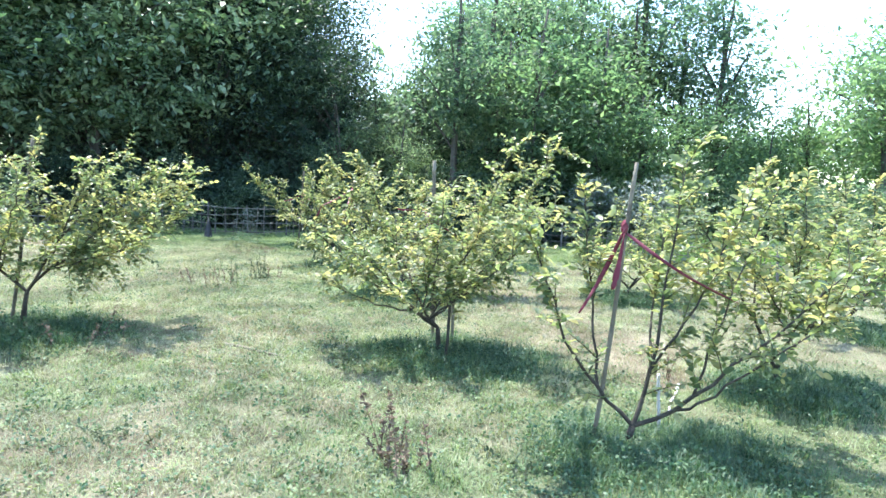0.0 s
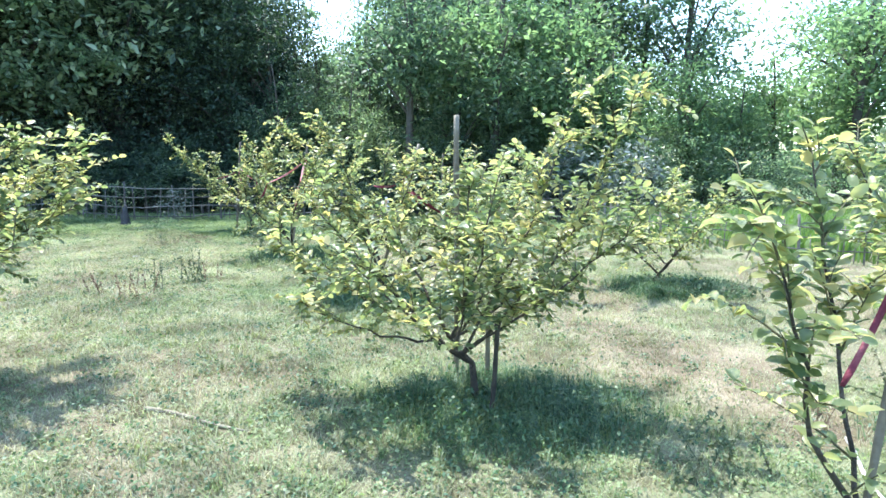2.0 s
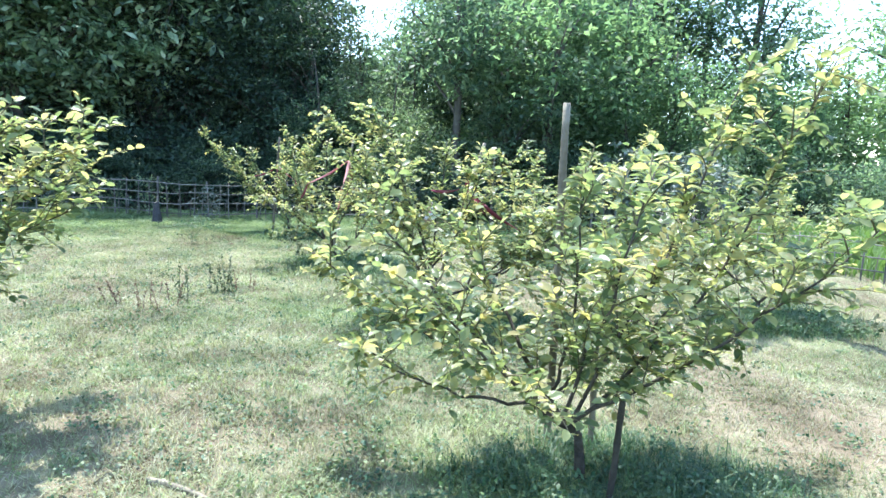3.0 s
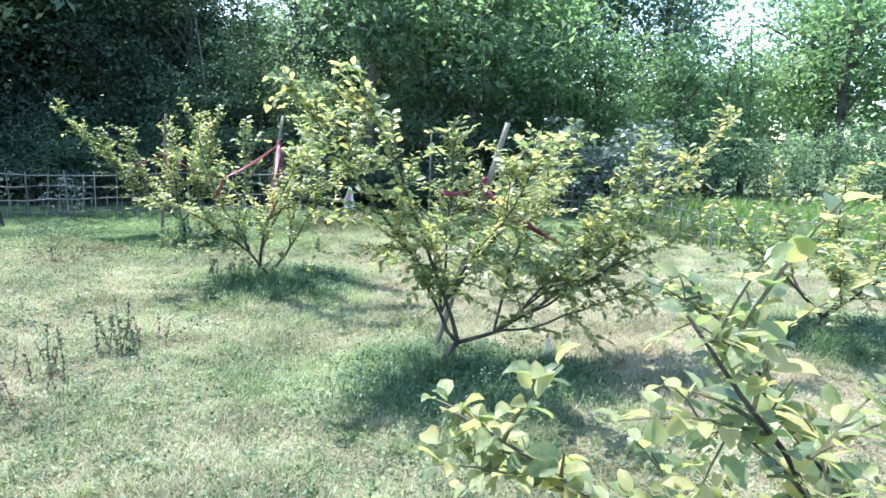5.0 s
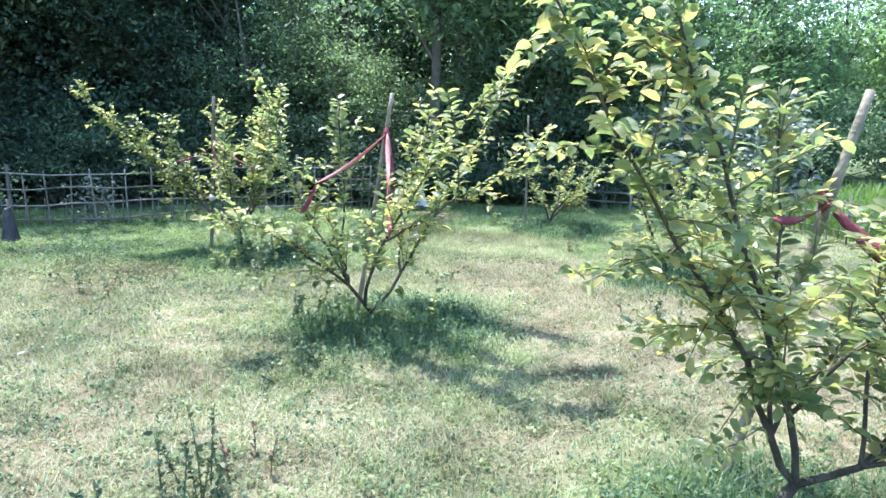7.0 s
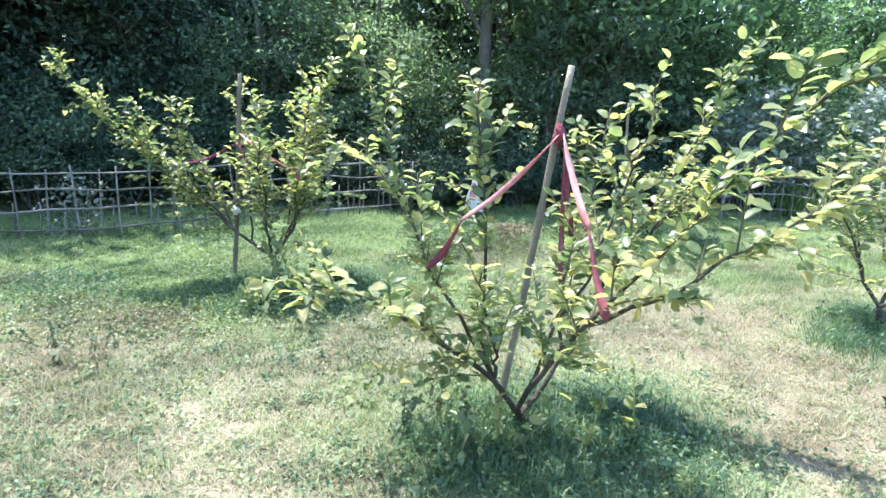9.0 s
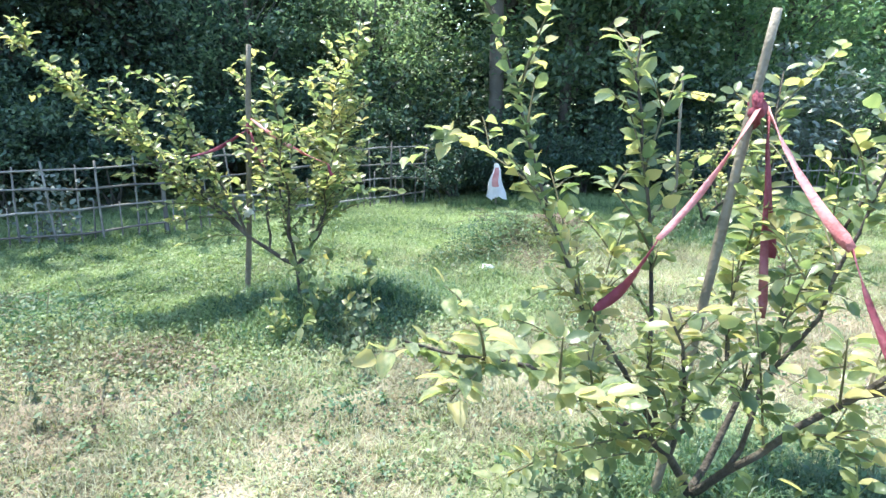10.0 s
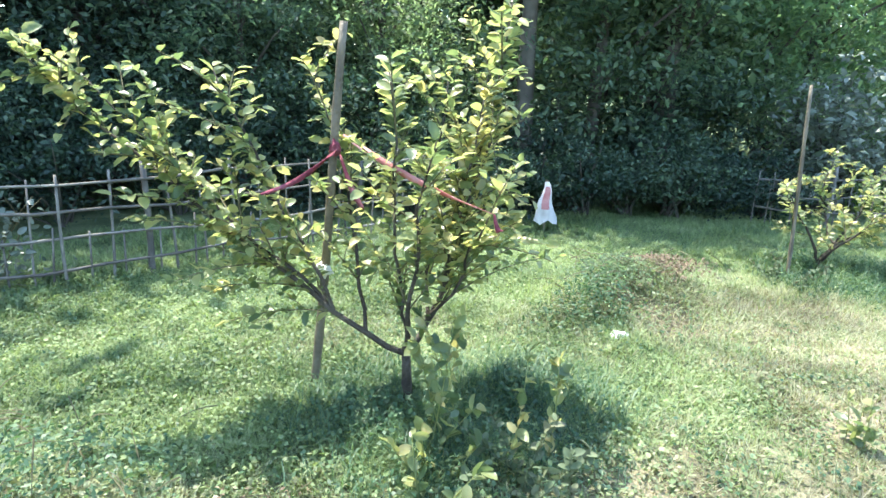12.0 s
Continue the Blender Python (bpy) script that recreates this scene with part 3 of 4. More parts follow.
for i, (where, face, rich, singles, word, limbs) in enumerate(TREES):
    orchard_tree(where, face, limbs, 20 + i, word, rich, singles, [0.85, 0.55, 0.5, 0.35, 0.5, 0.6, 0.35, 0.35, 0.2, 0.5, 0.5][i], [0.064, 0.058, 0.062, 0.066, 0.064, 0.058, 0.06, 0.06, 0.06, 0.06, 0.06][i], [0.14, 0.25, 0.18, 0.07, 0.3, 0.36, 0.15, 0.2, 0.1, 0.15, 0.15][i], [0.85, 1.0, 0.95, 0.75, 0.78, 1.05, 1.0, 0.9, 0.9, 1.0, 1.0][i], [(0.03, 0), (-0.02, 0.02), (0.13, 0), (0, 0), (-0.02, -0.03), (0.04, 0), (0.05, 0.02), (-0.05, 0), (0.03, 0), (0, 0.03), (-0.04, 0)][i])


# ---- stakes ----
def stake(foot, top, radius, label, nodes=5):
    """A bamboo pole with its knots, from the foot to the top."""
    foot, top = np.array((*foot, float(rise(*foot)) - 0.12)), np.array(top, float)
    b = Bag()
    n = nodes * 3 + 1
    t = np.linspace(0, 1, n)
    pts = foot + (top - foot) * t[:, None] + np.array([0.008, 0.004, 0]) * np.sin(t * 5)[:, None]
    rad = [radius * (1 - 0.15 * q) * (1.14 if k % 3 == 0 and 0 < k < n - 1 else 1.0) for k, q in enumerate(t)]
    tube(b, pts, rad, 8)
    ob = new("stake", b.mesh("stake", mat_bamboo, True))
    return tagged(ob, label, "stake", "tree stakes")


stake((0.96, 3.86), (1.14, 3.9, 1.76), 0.014, "weathered bamboo stake leaning beside a slender fruit tree")
stake((-0.1, 6.3), (-0.14, 6.15, 1.8), 0.021, "grey wooden stake rising out of a broad fruit tree")
stake((0.08, 6.12), (0.1, 6.16, 0.62), 0.017, "short dark stub of a stake among low stems")
stake((0.02, 5.62), (0.07, 5.6, 0.6), 0.015, "short dark broken stake leaning before a broad tree").data.materials[0] = mat_stub
stake((-0.72, 9.29), (-0.2, 9.3, 1.67), 0.022, "pale bamboo stake leaning through a fruit tree")
stake((-2.05, 11.88), (-1.73, 11.893, 1.72), 0.018, "pale bamboo stake hung with ribbons in a spindly tree")
stake((-3.5, 14.85), (-3.344, 14.775, 1.75), 0.021, "upright wooden stake with a white tie beside a fruit tree")
stake((0.62, 15.6), (0.68, 15.75, 1.6), 0.016, "long pale stake over a sparse little tree")
stake((-4.32, 6.2), (-4.1, 6.3, 1.86), 0.016, "bamboo stake in a wide fruit tree")


# ---- bamboo fence ----
def fence(points, height, gap, rails, label, seed):
    """A lattice of thin upright sticks and lengthwise rails along a line of points."""
    r = np.random.default_rng(seed)
    th = empty("bamboo_fence", (*points[0], float(rise(*points[0]))))
    base = np.array(th.location)
    P = np.array(points, float)
    seg = np.linalg.norm(np.diff(P, axis=0), axis=1)
    cum = np.concatenate([[0], np.cumsum(seg)])

    def at(s, z):
        x, y = np.interp(s, cum, P[:, 0]), np.interp(s, cum, P[:, 1])
        return np.array([x, y, float(rise(x, y)) + z])
    for k in range(int(cum[-1] / gap) + 1):
        s = k * gap + r.normal(0, 0.03)
        thick = k % 8 == 3
        b = Bag()
        h = height * r.uniform(0.93, 1.06) + (0.12 if thick else 0)
        foot, tip = at(s, -0.1), at(s, h) + np.array([*r.normal(0, 0.035, 2), 0])
        mid = (foot + tip) / 2 + r.normal(0, 0.012, 3)
        rad = 0.028 if thick else r.uniform(0.009, 0.014)
        tube(b, bend(foot, mid, tip, 4) - base, np.linspace(rad, rad * 0.8, 4), 6)
        part("post" if thick else "picket", b.mesh("picket", mat_fence, True), th)
    for k in range(int(cum[-1] / gap)):
        s = (k + 0.5) * gap + r.normal(0, 0.03)
        b = Bag()
        foot, tip = at(s, -0.1), at(s, rails[1] + r.uniform(0.02, 0.12)) + np.array([*r.normal(0, 0.02, 2), 0])
        tube(b, bend(foot, (foot + tip) / 2, tip, 3) - base, np.linspace(0.009, 0.007, 3), 5)
        part("picket", b.mesh("picket", mat_fence, True), th)
    for z in rails:
        s = 0.0
        while s < cum[-1] - 0.2:
            e = min(cum[-1], s + r.uniform(2.0, 3.2))
            b = Bag()
            q = np.linspace(s - 0.1, e + 0.1, 7)
            pts = np.array([at(u, z + 0.02 * math.sin(u * 2.1 + z * 9) + r.normal(0, 0.008)) for u in q]) + np.array([0, -0.02, 0])
            tube(b, pts - base, np.linspace(0.013, 0.009, 7), 6)
            part("rail", b.mesh("rail", mat_fence, True), th)
            s = e
    return tagged(th, label, "fence", "garden fences")


fence([(-13, 15.9), (-7.5, 16.9), (-5.6, 16.85), (-4.9, 16.9), (-4.3, 17.1), (-1.85, 18.1), (-1.3, 18.3)], 0.8, 0.25, [0.12, 0.33, 0.54, 0.74], "weathered grey bamboo lattice fence before the dark woods", 3)
fence([(2.2, 17.5), (4.3, 16.9), (4.45, 13.6), (5.2, 12.6), (8.0, 9.5)], 0.62, 0.3, [0.18, 0.36, 0.54], "low dark bamboo lattice fence before the green field", 4)


# ---- woods ----
def crown_cloud(r, centre, size, clumps, per, leaf, flat=0.75, hollow=0.45, lobed=False):
    """Leaves in tiered clumps spread through an uneven crown."""
    size = np.array(size, float)
    if lobed:
        lobes = unit(r.normal(0, 1, (10, 3))) * r.uniform(0.3, 0.75, (10, 1))
        lobes[0] *= 0.2
        wide = r.uniform(0.34, 0.58, 10)
        k = r.integers(0, 10, clumps)
        c = (lobes[k] + unit(r.normal(0, 1, (clumps, 3))) * (wide[k] * r.uniform(hollow, 1.0, clumps) ** 0.7)[:, None]) * size
    else:
        c = unit(r.normal(0, 1, (clumps, 3))) * (r.uniform(hollow, 1.0, (clumps, 1)) ** 0.7) * size
        c = c * (1 + 0.28 * np.sin(2.3 * c[:, :1] + 1.7 * c[:, 1:2] + 1.1 * c[:, 2:]))
    c = c + np.array(centre)
    spread = r.uniform(0.45, 1.25, (clumps, 1, 1)) * min(size) * 0.19
    p = (c[:, None, :] + r.normal(0, 1, (clumps, per, 3)) * spread * np.array([1.15, 1.15, flat * 0.55])).reshape(-1, 3)
    n = len(p)
    along = unit(r.normal(0, 1, (n, 3)) * np.array([1, 1, 0.6]) + np.array([0, 0, -0.25]))
    up = unit(r.normal(0, 0.5, (n, 3)) + np.array([0, 0, 1.0]))
    return p, along, up, leaf * r.uniform(0.6, 1.3, n), c


def wood_tree(name, height, spread, trunk_r, mat, seed, label, clumps=170, per=34, leaf=0.26, low=0.28, bark=None, lobed=False):
    """A tall tree: trunk, limbs out to the clumps, a crown of leaves."""
    r = np.random.default_rng(seed)
    tree = empty(name, (0, 0, 0))
    b = Bag()
    top = np.array([r.normal(0, 0.3), r.normal(0, 0.3), height * 0.9])
    pts = bend((0, 0, -0.3), (r.normal(0, 0.3), r.normal(0, 0.3), height * 0.5), top, 9)
    tube(b, pts, np.linspace(trunk_r, trunk_r * 0.15, 9), 8)
    part("trunk", b.mesh("trunk", bark or mat_bark_far, True), tree)
    cz, rz = height * (low + 1) / 2, height * (1 - low) / 2
    p, al, up, sz, c = crown_cloud(r, (0, 0, cz), (spread, spread, rz), clumps, per, leaf, lobed=lobed)
    for k in range(0, clumps, 12):
        lb = Bag()
        f = np.clip(c[k][2] / height - 0.15, 0.2, 0.85)
        i = f * 8
        s = np.array([np.interp(i, np.arange(9), pts[:, q]) for q in range(3)])
        tube(lb, bend(s, (s + c[k]) / 2 + np.array([0, 0, 0.3]), c[k], 5), np.linspace(trunk_r * 0.32, 0.015, 5), 5)
        part("limb", lb.mesh("limb", bark or mat_bark_far, True), tree)
    v, t = leaf_cloud(p, al, up, sz, (SPEAR_V * np.array([1.1, 1, 1]), SPEAR_T))
    part("crown", tri_mesh("crown", v, t, mat), tree, kind="stuff")
    return tagged(tree, label, "tree", "trees of the woods")


def planted(proto, spots, seed):
    """Copies of a tree at (x, y, scale); the first spot takes the tree itself."""
    r = np.random.default_rng(seed)
    for k, (x, y, s) in enumerate(spots):
        m = pose(x, y, float(rise(x, y)), 0, 0, float(r.uniform(0, 360)))
        if k:
            made = copy_thing(proto, m)
            made.scale = (s, s, s)
        else:
            first = (m, s)
    proto.matrix_basis = first[0]
    proto.scale = (first[1],) * 3


dark_a = wood_tree("broadleaf_tree", 10, 2.8, 0.2, mat_wood_broad, 41, "tall broadleaf tree with glossy leaves at the edge of the woods", 170, 54, 0.3, 0.18)
planted(dark_a, [(-13, 20.5, 1), (-11.6, 20.0, 0.85), (-9.8, 20.6, 0.8), (-13.6, 18.8, 0.85), (-8.2, 21.8, 1.05), (-10.8, 19.6, 0.9), (-16, 17.5, 1.1), (-12, 24, 1.15), (-19, 16, 1), (-18, 22, 1.2), (-9, 26, 1.2), (-3.2, 31, 0.6), (0.5, 31.5, 0.7), (4, 31, 0.72), (7.5, 30.5, 0.65)], 1)
dark_b = wood_tree("broadleaf_tree", 11, 3.1, 0.22, mat_wood_dark, 42, "tall dense dark tree of the woods", 190, 64, 0.2, 0.12)
planted(dark_b, [(-10.2, 23, 1), (-6.8, 24.6, 0.95), (-15, 25, 1.1), (-4.6, 24.4, 0.66), (-12.5, 28, 1.2), (-7, 28.5, 1.05), (-6.2, 29, 0.85), (-20, 27, 1.2), (-5.9, 23.3, 0.9), (-4.4, 21.8, 0.55), (-7.9, 23.3, 0.85), (-10.2, 21.3, 0.8), (-13, 19.6, 0.85), (-8.6, 22.0, 0.68), (-6.9, 22.1, 0.66), (-5.3, 22.1, 0.62), (-3.9, 21.2, 0.52)], 2)
mid_a = wood_tree("slender_tree", 8.2, 1.9, 0.13, mat_wood_mid, 43, "slender green tree with an airy crown", 110, 48, 0.16, 0.16, lobed=True)
planted(mid_a, [(0.5, 25.4, 1.25), (2.1, 25.0, 1.38), (9.5, 22.8, 1.3), (0.1, 19.4, 1.05), (-1.4, 24.2, 0.85), (4.9, 26.0, 1.55), (0.8, 28.0, 1.45), (7.3, 25.4, 1.5), (3.3, 28, 1.6), (6.4, 27, 1.3), (-2.6, 22.0, 0.7), (8.6, 24.5, 1.05), (-2.0, 27, 0.7)], 3)
tall = wood_tree("forked_tree", 9.5, 2.4, 0.2, mat_wood_mid, 47, "tall tree with a dark forked trunk showing through its leaves", 100, 60, 0.16, 0.38, mat_bark, True)
planted(tall, [(1.72, 22.4, 1.1), (6.9, 24.5, 1.0), (-1.2, 24.8, 0.8)], 31)
mid_b = wood_tree("slender_tree", 7.0, 2.1, 0.12, mat_wood_mid, 44, "leafy green tree behind the hedge", 130, 56, 0.14, 0.1, lobed=True)
planted(mid_b, [(1.3, 19.7, 0.95), (2.7, 20.0, 0.78), (-1.7, 20.3, 0.62), (1.6, 23.8, 1.0), (-3.4, 20.2, 0.62), (-2.9, 24.5, 0.8), (-1.2, 23.2, 0.75), (3.9, 21.4, 0.95)], 4)
light_a = wood_tree("feathery_tree", 7.0, 2.6, 0.15, mat_wood_light, 45, "light green feathery tree beyond the field", 120, 40, 0.19, 0.15, lobed=True)
planted(light_a, [(12.0, 26, 0.75), (13.0, 23.5, 0.85), (15.8, 23.5, 1.35), (19.5, 22.5, 1.4), (11.0, 24.5, 0.7), (14.2, 21.0, 1.25), (17.5, 20, 1.25), (14.5, 29, 0.8), (17.5, 26, 1.15), (20.5, 17, 1.15), (10.4, 28, 0.66), (22, 24, 1.3), (10.6, 21.5, 0.62), (6.0, 20.2, 0.72), (8.4, 20.4, 0.75), (4.6, 19.8, 0.6), (2.5, 19.6, 1.1), (4.9, 21.5, 1.1), (3.6, 25.6, 1.5)], 5)


def bush(name, size, mat, seed, label, clumps=60, per=36, leaf=0.12):
    """A shrub: stems and leaves in clumps."""
    r = np.random.default_rng(seed)
    th = empty(name, (0, 0, 0))
    p, al, up, sz, c = crown_cloud(r, (0, 0, size[2] * 0.9), size, clumps, per, leaf, hollow=0.2)
    ok = p[:, 2] > 0.02
    for k in range(0, clumps, 9):
        b = Bag()
        tube(b, bend((r.normal(0, .1), r.normal(0, .1), -0.1), (c[k][0] * 0.3, c[k][1] * 0.3, max(0.1, c[k][2] * 0.6)), c[k], 4), [0.025, 0.018, 0.012, 0.006], 4)
        part("stem", b.mesh("stem", mat_bark_far, True), th)
    v, t = leaf_cloud(p[ok], al[ok], up[ok], sz[ok], (SPEAR_V * np.array([1.2, 1, 1]), SPEAR_T))
    part("foliage", tri_mesh("foliage", v, t, mat), th, kind="stuff")
    return tagged(th, label, "bush", "undergrowth")


hedge = bush("hedge_bush", (0.8, 0.5, 0.5), mat_wood_dark, 51, "dark green climber-grown hedge bush along the fence", 85, 60, 0.06)
planted(hedge, [(-0.9, 18.5, 0.9), (-0.25, 18.6, 0.75), (0.35, 18.35, 0.95), (1.0, 18.35, 0.8), (1.5, 18.05, 1.0), (2.1, 18.0, 0.8), (2.7, 17.9, 0.9), (-1.6, 18.8, 0.75), (0.0, 18.9, 1.1), (1.9, 18.6, 1.2), (-1.0, 19.1, 1.15)], 6)
under = bush("shrub", (1.5, 1.2, 1.2), mat_wood_dark, 52, "dark shrub under the trees", 85, 56, 0.105)
planted(under, [(-14, 18.2, 1.0), (-11.5, 18.9, 1.0), (-9, 19.6, 0.9), (-6.9, 20.0, 0.9), (-4.9, 20.2, 0.9), (-3.0, 20.0, 0.8), (-1.2, 20.4, 1.1), (0.9, 20.0, 1.0), (2.7, 19.7, 0.9), (-17, 16.6, 1.2), (-8, 22.4, 1.4), (-5.3, 23.5, 1.3), (-11, 21.5, 1.4), (-2.5, 24, 1.2), (0.8, 23, 1.2), (-12.0, 17.4, 0.5), (-9.3, 18.6, 0.4), (-8.8, 18.7, 0.65), (-7.6, 18.9, 0.65), (-6.4, 18.9, 0.65), (-5.2, 19.0, 0.65), (-4.1, 19.2, 0.65), (-3.1, 19.4, 0.6), (-10.2, 18.4, 0.65), (-2.3, 19.3, 0.6), (-8.2, 19.9, 0.9), (-6.0, 20.1, 0.9), (-10.4, 19.3, 0.9), (-13.5, 23, 1.8), (-10.5, 25, 1.9), (-7.5, 26, 1.9), (-4.5, 26, 1.8), (-1.5, 26.5, 1.7), (1.5, 26.5, 1.7), (4.5, 26, 1.7), (7.5, 26, 1.6), (-16.5, 21, 1.8), (-19, 19, 1.8)], 7)
green_bush = bush("shrub", (1.6, 1.3, 1.3), mat_wood_mid, 53, "green shrub beyond the field fence", 85, 50, 0.11)
planted(green_bush, [(4.4, 19.0, 0.8), (6.3, 18.8, 0.9), (8.4, 19.4, 1.0), (10, 18.6, 0.8), (7.5, 22.3, 1.3), (11, 22.3, 1.1), (15, 18.6, 0.9), (4.2, 21.4, 1.0), (18, 16, 1.1), (12, 24, 1.2), (13, 18.2, 0.9), (15.5, 15.5, 1.0), (20, 19, 1.2), (22, 13, 1.2), (12, 19.6, 0.9)], 8)
grey_bush = bush("shrub", (0.9, 0.9, 1.2), mat_grey_leaf, 54, "shrub with silvery grey leaves beside the field", 60, 26, 0.16)
planted(grey_bush, [(3.9, 17.9, 0.85), (5.4, 16.6, 0.85), (4.6, 18.2, 0.7)], 9)

# far woods close the view
r_far = np.random.default_rng(61)
fp, fa, fu, fs = [], [], [], []
for ang in np.linspace(0, 2 * math.pi, 120, endpoint=False):
    rad = r_far.uniform(42, 52)
    ht = r_far.uniform(3.5, 6.5) + (4.0 if math.cos(ang - radians(125)) > 0.75 else 0.0)
    p, al, up, sz, _ = crown_cloud(r_far, (rad * math.cos(ang), 8 + rad * math.sin(ang), ht * 0.55), (2.4, 2.4, ht * 0.6), 30, 14, 0.7)
    ok = p[:, 2] > 0
    fp.append(p[ok]), fa.append(al[ok]), fu.append(up[ok]), fs.append(sz[ok])
v, t = leaf_cloud(np.concatenate(fp), np.concatenate(fa), np.concatenate(fu), np.concatenate(fs), (SPEAR_V * np.array([1.6, 1, 1]), SPEAR_T))
tagged(new("far_woods", tri_mesh("far_woods", v, t, mat_wood_mid)), "distant belt of green woods all around", "woods", kind="stuff")

# the green field behind the low fence
fx = np.random.default_rng(62)
n = 26000
xy = np.stack([fx.uniform(4.2, 20, n), fx.uniform(8, 18, n)], 1)
xy = xy[xy[:, 0] > np.interp(xy[:, 1], [8, 9.5, 12.6, 13.6, 16.9, 17.4], [9.8, 8.3, 5.4, 4.7, 4.5, 2.5])]
v, t, a = blades(xy, fx.uniform(0.3, 0.6, len(xy)), fx.uniform(0.02, 0.035, len(xy)), np.full(len(xy), 0.5), np.zeros(len(xy)))
tagged(new("rice_field", tri_mesh("rice_field", v, t, mat_field, a)), "bright green field of tall young rice plants", "field", kind="stuff")


# ---- ribbons tied to stakes and limbs ----
def ribbon(p0, p1, width, mat, label, sag=0.03, twist=1.2, seed=0):
    """A cloth strip between two places, sagging and twisted, with a frayed end."""
    r = np.random.default_rng(seed)
    p0, p1 = np.array(p0, float), np.array(p1, float)
    n = 12
    t = np.linspace(0, 1, n)
    pts = p0 + (p1 - p0) * t[:, None]
    pts[:, 2] -= sag * np.sin(np.pi * t)
    d = unit(p1 - p0)
    a = unit(np.cross(d, (0.2, 1.0, 0.3)))
    b = np.cross(d, a)
    v = []
    for k in range(n):
        ang = twist * (t[k] - 0.5) * 2 + r.normal(0, 0.12)
        w = a * math.cos(ang) + b * math.sin(ang)
        m = np.cross(d, w)
        half = width / 2 * (0.8 + 0.25 * math.sin(5 * t[k] + seed)) * (0.6 if k in (0, n - 1) else 1)
        for sx, sz in ((-1, 1), (0, 1.9), (1, 1), (1, -1), (0, -0.1), (-1, -1)):
            v.append(pts[k] + w * half * sx + m * 0.0012 * sz)
    f = [(i * 6 + j, i * 6 + (j + 1) % 6, (i + 1) * 6 + (j + 1) % 6, (i + 1) * 6 + j) for i in range(n - 1) for j in range(6)]
    f_end = [(0, 5, 4, 1), (1, 4, 3, 2)]
    bag = Bag()
    bag.add(v, f + f_end + [tuple((n - 1) * 6 + q for q in reversed(e)) for e in f_end])
    return tagged(new("ribbon", bag.mesh("ribbon", mat, True)), label, "ribbon", "cloth ties")


def knot(place, size, mat, label, seed):
    """A crumpled bundle of cloth tied round a stake."""
    r = np.random.default_rng(seed)
    bm = bmesh.new()
    bmesh.ops.create_icosphere(bm, subdivisions=3, radius=1.0)
    for v in bm.verts:
        q = v.co * 2.3 + Vector((seed * 3.1, 0, 0))
        v.co *= 0.75 + 0.5 * noise.noise(q) + 0.25 * noise.noise(q * 2.7)
        v.co = Vector((v.co.x * size[0], v.co.y * size[1], v.co.z * size[2]))
    me = bpy.data.meshes.new("knot")
    bm.to_mesh(me)
    bm.free()
    me.materials.append(mat)
    me.polygons.foreach_set("use_smooth", [True] * len(me.polygons))
    ob = new("cloth_knot", me)
    ob.matrix_world = pose(*place)
    return tagged(ob, label, "cloth", "cloth ties")


RED, FADED = "red cloth strip tied from a stake to a limb", "faded pink cloth strip tied from a stake to a limb"
knot((1.08, 3.88, 1.36), (0.024, 0.024, 0.055), mat_red, "knotted red cloth round a bamboo stake", 1)
ribbon((1.08, 3.86, 1.36), (0.82, 3.8, 0.84), 0.035, mat_red, RED, seed=1)
ribbon((1.09, 3.86, 1.33), (1.75, 3.75, 0.95), 0.03, mat_red, RED, seed=2)
ribbon((1.07, 3.83, 1.33), (1.0, 3.75, 1.0), 0.045, mat_red, "loose red cloth strip hanging from a stake", seed=3)
knot((-0.36, 9.29, 1.25), (0.032, 0.032, 0.06), mat_red, "knotted dark red cloth round a leaning stake", 2)
ribbon((-0.38, 9.24, 1.24), (-0.72, 9.12, 1.2), 0.032, mat_red, RED, seed=4)
ribbon((-0.36, 9.22, 1.22), (-0.2, 9.0, 1.0), 0.055, mat_red, RED, seed=5)
ribbon((-0.36, 9.24, 1.2), (0.15, 9.05, 0.85), 0.045, mat_red, RED, seed=6)
knot((-1.785, 11.87, 1.42), (0.03, 0.03, 0.06), mat_red, "knotted red cloth round a stake in a spindly tree", 3)
ribbon((-1.8, 11.85, 1.42), (-2.3, 11.58, 1.1), 0.034, mat_pink, FADED, seed=7)
ribbon((-2.3, 11.58, 1.1), (-2.42, 11.68, 0.88), 0.03, mat_red, "red cloth band round a thin limb", seed=11)
ribbon((-1.78, 11.83, 1.42), (-1.83, 11.42, 1.08), 0.05, mat_pink, FADED, seed=8)
ribbon((-1.83, 11.42, 1.08), (-1.85, 11.18, 0.79), 0.04, mat_red, RED, seed=9)
ribbon((-1.78, 11.82, 1.4), (-1.8, 11.72, 0.78), 0.026, mat_red, "loose red cloth strip hanging from a stake", seed=10)
ribbon((-1.77, 11.84, 1.4), (-1.72, 11.8, 0.95), 0.04, mat_red, "loose red cloth strip hanging from a stake", seed=15)
knot((-3.39, 14.78, 1.2), (0.03, 0.03, 0.05), mat_red, "knotted red cloth hidden among leaves", 4)
ribbon((-3.37, 14.7, 1.27), (-2.93, 14.05, 1.03), 0.026, mat_pink, RED, seed=12)
ribbon((-2.93, 14.05, 1.03), (-2.9, 14.03, 0.97), 0.03, mat_red, "red cloth band round a thin limb", seed=16)
ribbon((-3.4, 14.72, 1.2), (-3.75, 14.5, 1.05), 0.03, mat_red, RED, seed=13)
